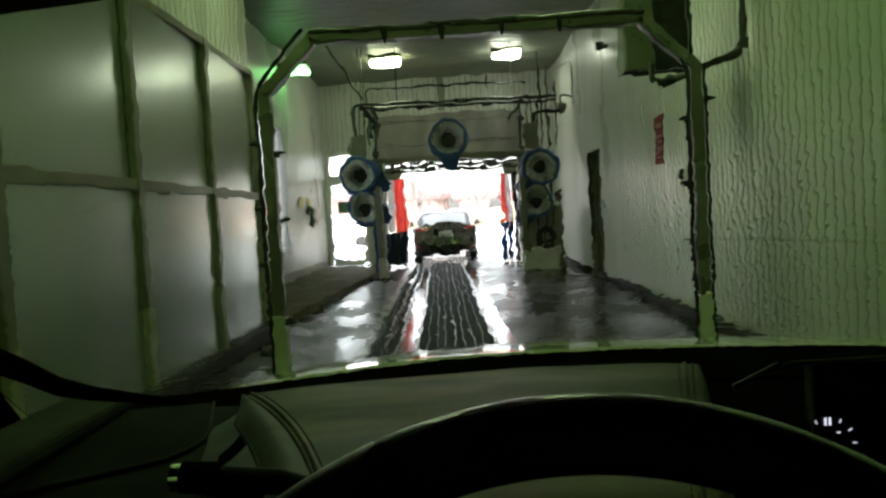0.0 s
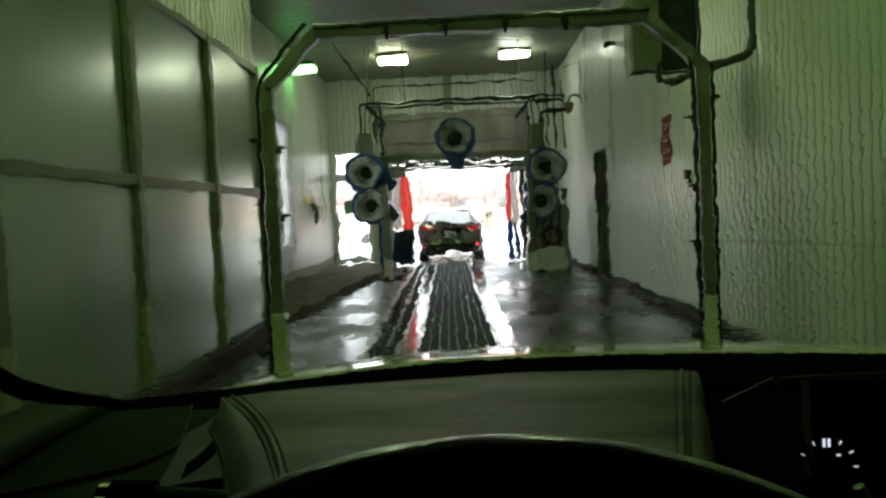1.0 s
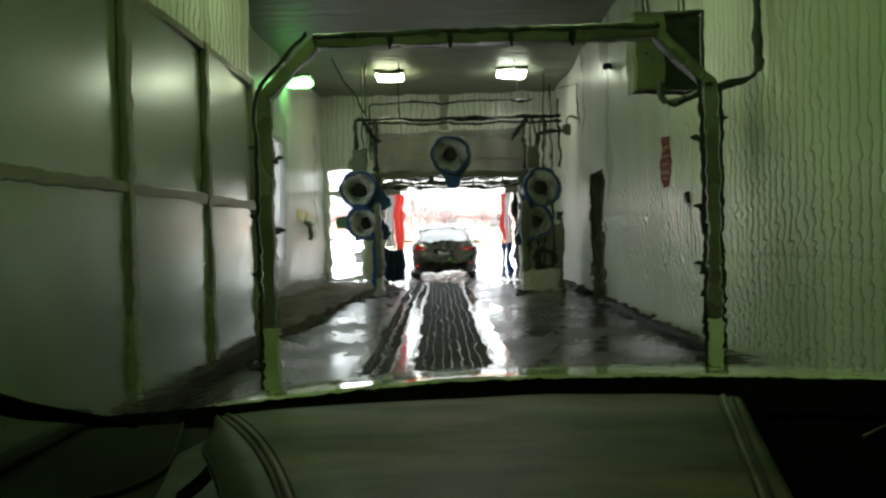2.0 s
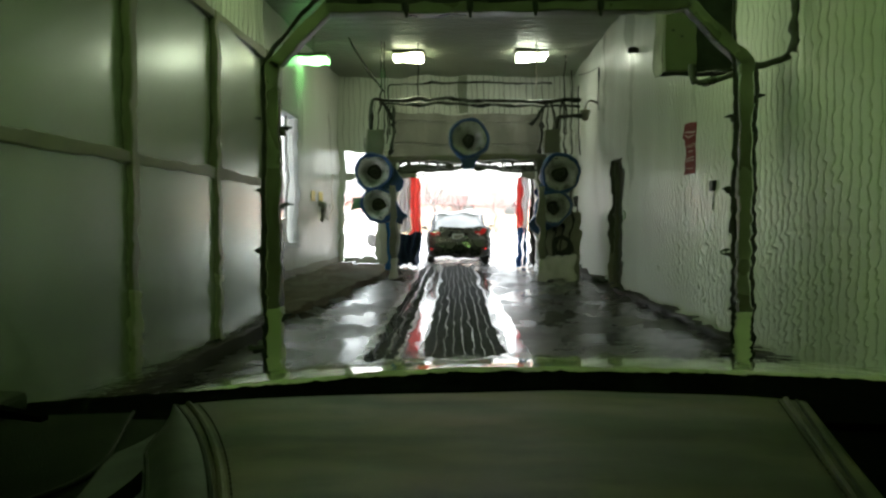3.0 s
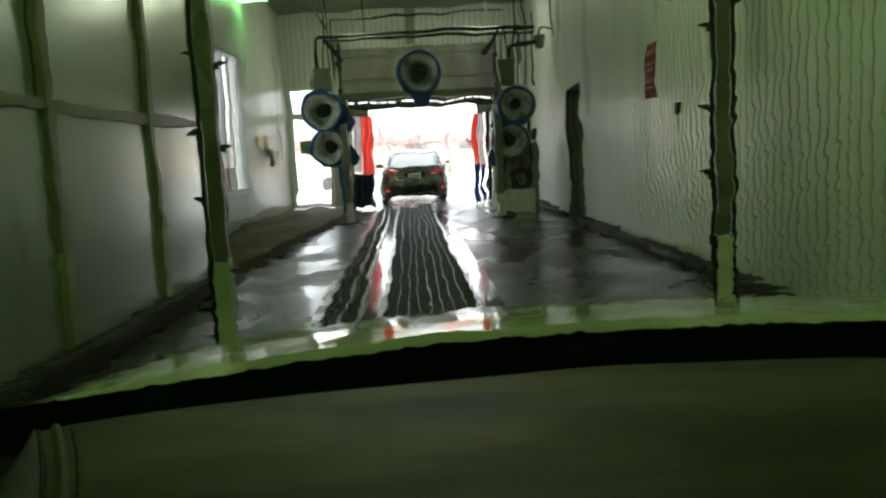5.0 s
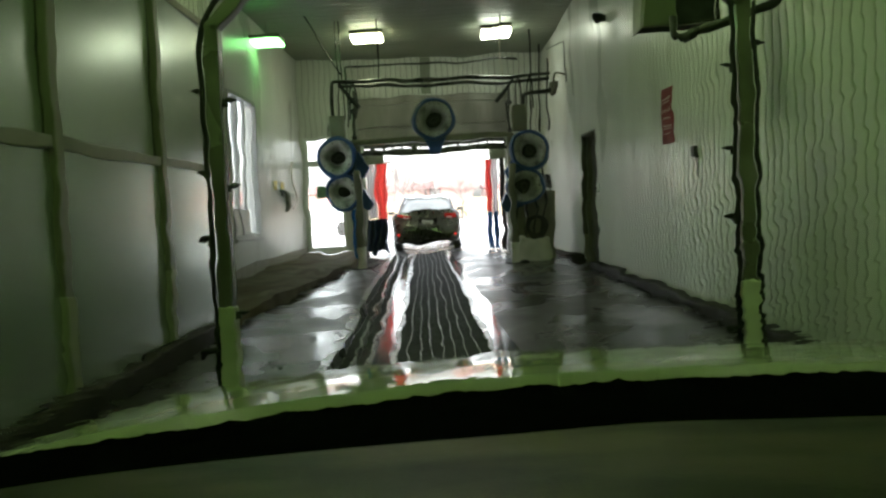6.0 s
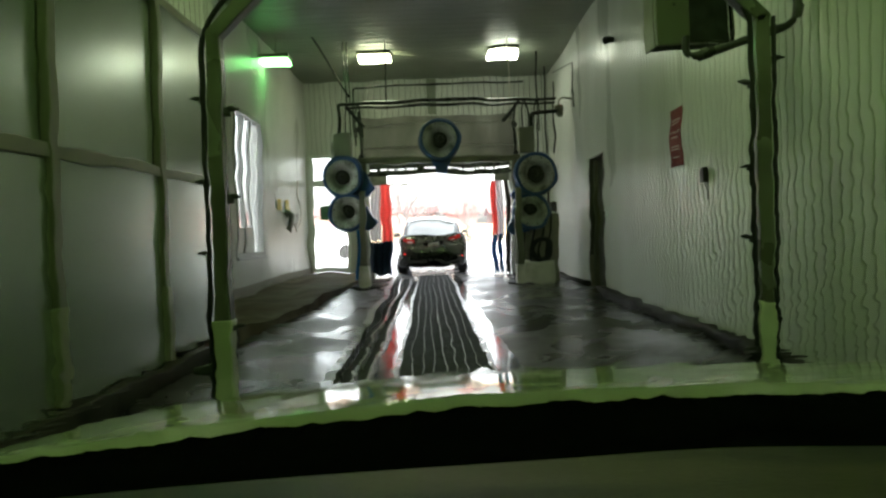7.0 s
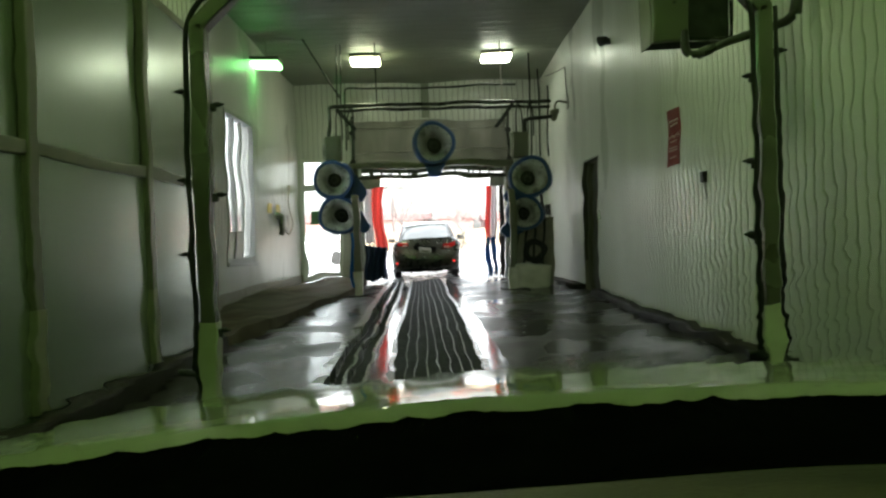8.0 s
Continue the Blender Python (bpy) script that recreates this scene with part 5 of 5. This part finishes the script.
def sedan(name, label, paint, m, lit=True):
    """A compact saloon, tail at y = 0, nose towards +y."""
    g = thing(name, (0, 0, 0), label, "car")

    def body_ring(y, w, zb, zs, zt, crown):
        half = [(0.0, zt + crown), (w * 0.45, zt + crown * 0.85), (w * 0.74, zt + crown * 0.4), (w * 0.88, zt - 0.012), (w * 0.955, zs + (zt - zs) * 0.45), (w * 0.99, zs),
                (w, zs - 0.14), (w * 0.995, zb + (zs - zb) * 0.45), (w * 0.985, zb + 0.16), (w * 0.95, zb + 0.05), (w * 0.86, zb), (0.0, zb)]
        return [Vector((x, y, z)) for x, z in half] + [Vector((-x, y, z)) for x, z in half[-2:0:-1]]
    st = [(-0.02, 0.60, 0.34, 0.46, 0.56, 0.01), (0.0, 0.74, 0.29, 0.52, 0.62, 0.01), (0.035, 0.81, 0.25, 0.60, 0.68, 0.012), (0.075, 0.838, 0.22, 0.72, 0.80, 0.014),
          (0.105, 0.85, 0.21, 0.80, 0.90, 0.018), (0.14, 0.858, 0.20, 0.85, 0.965, 0.024), (0.20, 0.866, 0.20, 0.87, 0.985, 0.028), (0.40, 0.874, 0.19, 0.88, 0.985, 0.028),
          (0.75, 0.877, 0.18, 0.89, 0.975, 0.02), (1.4, 0.878, 0.17, 0.88, 0.955, 0.01), (2.4, 0.878, 0.17, 0.87, 0.94, 0.01), (3.2, 0.875, 0.17, 0.85, 0.93, 0.03),
          (3.8, 0.86, 0.18, 0.78, 0.86, 0.045), (4.2, 0.82, 0.2, 0.66, 0.75, 0.045), (4.42, 0.72, 0.24, 0.54, 0.63, 0.03), (4.48, 0.60, 0.3, 0.46, 0.54, 0.01)]
    part("body", loft(st, body_ring), paint, g, "", True)

    def roof_ring(y, w, z, h):
        return [Vector((x, y, zz)) for x, zz in ((-w, z), (-w * 0.975, z + h * 0.4), (-w * 0.90, z + h * 0.78), (-w * 0.74, z + h * 0.94), (-w * 0.4, z + h), (w * 0.4, z + h),
                                                 (w * 0.74, z + h * 0.94), (w * 0.90, z + h * 0.78), (w * 0.975, z + h * 0.4), (w, z))]
    # glasshouse and roof are coloured pale to imitate reflected sky
    part("cabin_glass", loft([(0.60, 0.70, 0.955, 0.05), (0.85, 0.70, 0.95, 0.22), (1.2, 0.70, 0.94, 0.40), (1.6, 0.71, 0.93, 0.475), (2.0, 0.72, 0.92, 0.50), (2.5, 0.72, 0.92, 0.47),
                              (2.9, 0.71, 0.92, 0.34), (3.5, 0.70, 0.92, 0.04)], roof_ring), "carglass2", g, "glasshouse with pale sky glare in its colour", True)
    part("roof", loft([(1.18, 0.60, 1.315, 0.05), (1.35, 0.63, 1.345, 0.06), (1.7, 0.645, 1.37, 0.062), (2.1, 0.645, 1.375, 0.062), (2.5, 0.63, 1.35, 0.055), (2.66, 0.61, 1.32, 0.04)], roof_ring),
         "glareroof", g, "wet roof with pale sky glare in its colour", True)
    for s in (-1, 1):
        part("rear_pillar", tube([(s * 0.705, 0.52, 0.955), (s * 0.675, 0.85, 1.14), (s * 0.615, 1.22, 1.335)], 0.045, n=8, radii=[0.05, 0.042, 0.035]), paint, g, "", True)
        part("centre_pillar", tube([(s * 0.725, 2.0, 0.93), (s * 0.64, 2.0, 1.375)], 0.03, n=6), paint, g, "", True)
        part("front_pillar", tube([(s * 0.705, 3.4, 0.95), (s * 0.62, 2.68, 1.345)], 0.03, n=6), paint, g, "", True)
        tl = part("tail_lamp", loft([(0.082, s * 0.44, 0.815, 0.075), (0.072, s * 0.56, 0.79, 0.115), (0.10, s * 0.72, 0.775, 0.145), (0.17, s * 0.835, 0.79, 0.135), (0.33, s * 0.873, 0.84, 0.075)],
                                    lambda y, x, z, h: [Vector((x, y + dy, zz)) for dy, zz in ((0.0, z), (-0.012, z + h * 0.5), (0.01, z + h), (0.05, z + h), (0.05, z))]), "tail", g, "red wrap-round tail lamp lens", True)
        part("reverse_lens", box(s * 0.47, s * 0.60, 0.052, 0.075, 0.815, 0.84, 0.005), "plate", tl, "pale reversing lens")
        part("bumper_lamp", box(s * 0.60, s * 0.73, -0.008, 0.03, 0.41, 0.46, 0.01), "brake", g, "lit red bumper lamp")
        mr = part("mirror", box(s * 0.90, s * 1.08, 2.86, 2.96, 0.94, 1.06, 0.035), paint, g, "side mirror")
        part("mirror_stem", box(s * 0.84, s * 0.92, 2.89, 2.94, 0.945, 0.98, 0.008), paint, mr)
        for y in (0.92, 3.6):
            mm = Matrix.Translation((s * 0.775, y, 0.31)) @ Matrix.Rotation(radians(90), 4, "Z")
            w_ = part("wheel", lathe([(0.19, -0.10), (0.28, -0.10), (0.31, -0.07), (0.31, 0.07), (0.28, 0.10), (0.19, 0.10)], 24, m=mm), "tyre", g, "black tyre", True)
            part("rim", lathe([(0.03, -0.06), (0.17, -0.085), (0.195, -0.10), (0.195, 0.10), (0.17, 0.085), (0.03, 0.06)], 18, m=mm), "alloy", w_, "", True)
    part("trunk_lip", sheet(lambda u, v: Vector((u, 0.115 + 0.10 * v + 0.10 * u * u, 0.992 + 0.022 * (1 - v) - 0.05 * u * u)), lin(-0.66, 0.66, 17), lin(0, 1, 4), 0.018), paint, g, "", True)
    part("bumper_crease", tube([Vector((u, -0.012 + 0.13 * u * u * u * u, 0.605)) for u in lin(-0.80, 0.80, 17)], 0.009, n=6), paint, g, "", True)
    part("plate_recess", box(-0.27, 0.27, 0.045, 0.085, 0.64, 0.83, 0.012), "blacktrim", g, "dark plate recess")
    pl = part("number_plate", box(-0.155, 0.155, 0.034, 0.043, 0.665, 0.80, 0.003), "plate", g, "pale plate with an illegible bar")
    part("plate_bar", box(-0.12, 0.12, 0.030, 0.034, 0.705, 0.755), "steel", pl)
    part("badge", lathe([(0.012, -0.006), (0.04, -0.006), (0.04, 0.004), (0.012, 0.004)], 16, m=Matrix.Translation((0, 0.084, 0.90))), "chrome", g, "plain bright badge", True)
    part("lower_valance", sheet(lambda u, v: Vector((u, -0.018 + 0.10 * u ** 4 + 0.03 * v, 0.40 - 0.16 * v)), lin(-0.66, 0.66, 15), lin(0, 1, 4), 0.03, Vector((0, 1, 0))), "blacktrim", g, "black lower bumper", True)
    part("exhaust", tube([(0.46, -0.01, 0.24), (0.46, 0.3, 0.24)], 0.03, n=10), "chrome", g, "", True)
    part("latch_trim", box(-0.05, -0.02, -0.030, -0.02, 0.50, 0.57, 0.006), "chrome", g, "small bright trim")
    g.matrix_world = m
    return g


sedan("sedan", "dark grey sedan with a wet roof, leaving the wash", "paint", Matrix.Translation((-0.57, 20.2, -0.006)) @ Matrix.Rotation(radians(1.3), 4, "Z"))

# ---- outdoors ----
tagged(part("ground", sheet(lambda u, v: Vector((u, v, -0.02)), lin(-700, 700, 15), lin(NORTH + 0.2, 1500, 9)), "snow"),
       "snow-covered ground, glaring white", "ground", kind="structure")
tagged(part("pavement", prism([(-6, NORTH + 0.2), (3, NORTH + 0.2), (4, 27), (-6, 27)], -0.015, -0.006), "asphalt"), "wet patched driveway outside the exit", "driveway", kind="structure")
tagged(part("ground_side", prism([(-60, 0), (-3.9, 0), (-3.9, NORTH + 0.2), (-60, NORTH + 0.2)], -0.03, -0.02), "snow"), "snow beside the building", "ground", kind="structure")


def bare_tree(x, y, h, seed, label="bare winter tree with fine grey twigs"):
    g = thing("tree", (x, y, 0), label, "tree", "bare trees")
    rnd = random.Random(seed)
    trunk = bmesh.new()
    limbs = bmesh.new()
    tube([(x, y, 0), (x + 0.05, y, h * 0.25), (x, y, h * 0.45)], 1, trunk, 7, radii=[h * 0.028, h * 0.02, h * 0.016])

    def grow(p, d, L, r, depth):
        q = p + d * L
        tube([p, p + d * L * 0.5 + Vector((rnd.uniform(-1, 1), rnd.uniform(-1, 1), 0.3)) * L * 0.06, q], 1, limbs, 4, radii=[r, r * 0.8, r * 0.6])
        if depth == 0:
            return
        for _ in range(3 if depth > 1 else 3):
            nd = (d + Vector((rnd.uniform(-1, 1), rnd.uniform(-1, 1), rnd.uniform(-0.2, 0.7))) * 0.75).normalized()
            grow(q - d * L * rnd.uniform(0, 0.35), nd, L * rnd.uniform(0.55, 0.8), r * 0.55, depth - 1)
    for i in range(6):
        a = i * 1.05 + rnd.uniform(-0.3, 0.3)
        grow(Vector((x, y, h * (0.26 + 0.035 * i))), Vector((math.cos(a) * 0.7, math.sin(a) * 0.7, 0.9)).normalized(), h * 0.2, h * 0.015, 3)
    part("trunk", trunk, "bark", g, "", True)
    part("limbs", limbs, "bark", g)


FAR = 70.0
for x, y, h, sd in ((-5.0, 62, 4.6, 1), (-3.0, 60, 5.4, 2), (1.5, 58, 4.0, 3), (5.2, 56, 5.2, 4), (-15.5, 60, 5, 5), (9.5, 64, 5, 6), (-1.0, 66, 4.2, 7), (-19, 64, 5.5, 8), (13, 60, 5, 9)):
    bare_tree(x, y, h, sd)


def shrub(x, y, r, sd):
    g = thing("shrub", (x, y, 0), "dark snow-dusted evergreen shrub", "shrub", "shrubs")
    rnd = random.Random(sd)
    bm = bmesh.new()
    for _ in range(160):
        a, b = rnd.uniform(0, math.tau), rnd.uniform(0, 1)
        p = Vector((x + r * (1 - b) ** 0.6 * math.cos(a) * rnd.random() ** 0.4, y + r * (1 - b) ** 0.6 * math.sin(a) * rnd.random() ** 0.4, r * 1.7 * b - 0.03))
        d = Vector((rnd.uniform(-1, 1), rnd.uniform(-1, 1), rnd.uniform(-0.3, 1))).normalized() * r * 0.22
        s = d.cross(Vector((0, 0, 1))).normalized() * r * 0.07
        vs_ = [bm.verts.new(q) for q in (p - s, p + s, p + d)]
        bm.faces.new(vs_)
    part("foliage", bm, "leaf", g)


for i, x in enumerate((-5.2, -2.6, 1.6, 5.6, 7.4)):
    shrub(x, 57.5, 0.75, 20 + i)

# board fence
g = thing("fence", (0, FAR - 6, 0), "tan board fence beyond the snow", "fence")
for i in range(110):
    x = -26 + i * 0.42
    part("board", box(x, x + 0.40, FAR - 6.03, FAR - 5.97, 0.05, 1.55), "fence", g)
for z in (0.4, 1.3):
    part("rail", box(-26, 20.2, FAR - 5.97, FAR - 5.9, z, z + 0.1), "fence", g)


def house(name, x0, x1, y, depth, eave, ridge, mt, label, gable=True, wins=0, peak=0.5):
    g = thing(name, ((x0 + x1) / 2, y, 0), label, "building")
    part("wall", box(x0, x1, y, y + depth, 0, eave), mt, g, "brick walls")
    xm = x0 + (x1 - x0) * peak
    bm = bmesh.new()
    if gable:
        prof = [(x0 - 0.4, eave - 0.1), (xm, ridge), (x1 + 0.4, eave - 0.1)]
        a = [bm.verts.new((px, y - 0.3, pz)) for px, pz in prof]
        b = [bm.verts.new((px, y + depth, pz)) for px, pz in prof]
    else:
        prof = [(y - 0.4, eave - 0.05), (y + depth / 2, ridge), (y + depth + 0.4, eave - 0.05)]
        a = [bm.verts.new((x0 - 0.4, py, pz)) for py, pz in prof]
        b = [bm.verts.new((x1 + 0.4, py, pz)) for py, pz in prof]
    for i in range(3):
        j = (i + 1) % 3
        bm.faces.new((a[i], a[j], b[j], b[i]))
    bm.faces.new(a)
    bm.faces.new(b)
    part("roof", bm, "roof", g, "red-brown roof")
    for i in range(wins):
        wx = x0 + (i + 0.5) * (x1 - x0) / wins
        wd = part("window", box(wx - 0.5, wx + 0.5, y - 0.05, y + 0.05, 1.0, 2.3, 0.02), "window", g, "dark window")
        part("sill", box(wx - 0.6, wx + 0.6, y - 0.1, y - 0.05, 0.9, 1.0), "white", wd)
    return g


house("brick_house", 0.0, 3.0, FAR + 4, 9, 2.8, 5.3, "brick", "red brick house with a steep lopsided gable", True, 2, 0.22)
house("brick_hall", -24, -1.2, FAR + 8, 10, 2.9, 3.7, "brick2", "long low brick building behind the trees", False, 9)
house("brick_hall", 4.8, 30, FAR + 10, 10, 2.7, 3.4, "brick2", "long low brick building behind the trees", False, 8)
for x, y in ((-3.75, 36), (-9.0, 40)):
    sedan("parked_car", "white parked car with a pale roof", "whitecar", Matrix.Translation((x, y, -0.015)) @ Matrix.Rotation(radians(88), 4, "Z"))
sedan("parked_car", "dark parked car out in the snow", "paint", Matrix.Translation((4.4, 42, -0.015)) @ Matrix.Rotation(radians(-86), 4, "Z"))
g = thing("street_lamp", (-4.0, 66, 0), "tall thin lamp post with two heads", "lamp post")
part("pole", tube([(-4.0, 66, 0), (-4.0, 66, 5.0)], 0.09, n=8, radii=[0.11, 0.07]), "bark", g, "grey pole", True)
for s in (-1, 1):
    part("head", box(-4 + s * 0.25, -4 + s * 1.0, 65.8, 66.2, 4.9, 5.1, 0.04), "darksteel", g)

# ---- lining planks, boards and frames: many alike pieces ----
def plank_mesh(z0, z1, w=0.26, d=0.017):
    """Two rounded ribs with narrow grooves between them."""
    h = w / 2
    rib = [(0.0, 0.002), (0.004, 0.002), (0.0065, d * 0.72), (0.018, d * 0.93), (h * 0.5, d), (h - 0.018, d * 0.93), (h - 0.0065, d * 0.72), (h - 0.004, 0.002)]
    prof = rib + [(x + h, y) for x, y in rib] + [(w, 0.002)]
    k = len(prof)
    me = bpy.data.meshes.new("plank")
    me.from_pydata([(x, -y, z) for z in (z0, z1) for x, y in prof], [], [(i, i + 1, k + i + 1, k + i) for i in range(k - 1)] + [tuple(range(k))[::-1], tuple(range(k, 2 * k))])
    me.materials.append(M["panel"])
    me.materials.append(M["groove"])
    # groove faces take the dark material: their shade is painted in
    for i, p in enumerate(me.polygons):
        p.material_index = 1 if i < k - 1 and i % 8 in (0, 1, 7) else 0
    return me


def planks(parent, origin, turn, count, z0, z1, w=0.26):
    me = plank_mesh(z0, z1, w)
    for i in range(count):
        ob = new("plank", me)
        ob.parent = parent
        ob.matrix_world = Matrix.Translation(origin) @ Matrix.Rotation(radians(turn), 4, "Z") @ Matrix.Translation((i * w, 0, 0))


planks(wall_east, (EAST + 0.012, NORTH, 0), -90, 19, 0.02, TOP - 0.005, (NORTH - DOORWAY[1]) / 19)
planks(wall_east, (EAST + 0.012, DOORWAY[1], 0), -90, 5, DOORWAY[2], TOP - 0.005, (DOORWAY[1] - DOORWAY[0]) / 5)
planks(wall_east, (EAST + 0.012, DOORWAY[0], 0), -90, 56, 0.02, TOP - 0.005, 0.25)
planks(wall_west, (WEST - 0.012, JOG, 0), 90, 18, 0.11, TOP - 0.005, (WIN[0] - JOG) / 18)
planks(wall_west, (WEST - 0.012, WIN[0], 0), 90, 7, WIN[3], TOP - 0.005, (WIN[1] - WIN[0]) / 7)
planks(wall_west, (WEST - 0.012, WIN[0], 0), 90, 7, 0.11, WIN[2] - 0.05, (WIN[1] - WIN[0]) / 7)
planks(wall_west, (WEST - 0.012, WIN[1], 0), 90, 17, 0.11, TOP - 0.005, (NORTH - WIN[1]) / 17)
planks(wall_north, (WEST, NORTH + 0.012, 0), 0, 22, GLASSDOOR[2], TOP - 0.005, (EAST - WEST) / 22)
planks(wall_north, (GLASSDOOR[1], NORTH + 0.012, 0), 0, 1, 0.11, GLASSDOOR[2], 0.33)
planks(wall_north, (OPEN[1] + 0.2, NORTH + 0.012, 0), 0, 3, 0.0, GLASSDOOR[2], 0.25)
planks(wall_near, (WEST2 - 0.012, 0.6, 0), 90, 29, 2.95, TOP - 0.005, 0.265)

YS = [1.77 - 1.65 * 2, 1.77 - 1.65, 1.77, 3.42, 5.07, 6.72, 8.30]
for y0, y1 in zip(YS, YS[1:]):
    for z0, z1, lean in ((0.17, 1.54, 0.012), (1.62, 2.88, 0.056)):
        part("board", sheet(lambda u, v: Vector((WEST2 + 0.022 + 0.009 * 4 * u * (1 - u) - lean * (u - 0.5), y0 + 0.004 + (y1 - y0 - 0.008) * u, z0 + (z1 - z0) * v)),
                            lin(0, 1, 17), lin(0, 1, 5), 0.012, Vector((-1, 0, 0))),
             "board", wall_near, "grey gloss board", True)
    for z, h in ((1.54, 0.08), (2.88, 0.07)):
        part("frame_rail", box(WEST2 + 0.0, WEST2 + 0.045, y0 + 0.05, y1 - 0.05, z, z + h, 0.006), "frame", wall_near, "drab frame rail")
for y in YS:
    part("upright", box(WEST2 + 0.0, WEST2 + 0.055, y - 0.048, y + 0.048, 0.17, 2.95, 0.008), "frame", wall_near, "drab upright")
    part("upright_sleeve", box(WEST2 + 0.0, WEST2 + 0.062, y - 0.055, y + 0.055, 0.17, 0.72, 0.008), "sleeve2", wall_near, "paler lower sleeve")
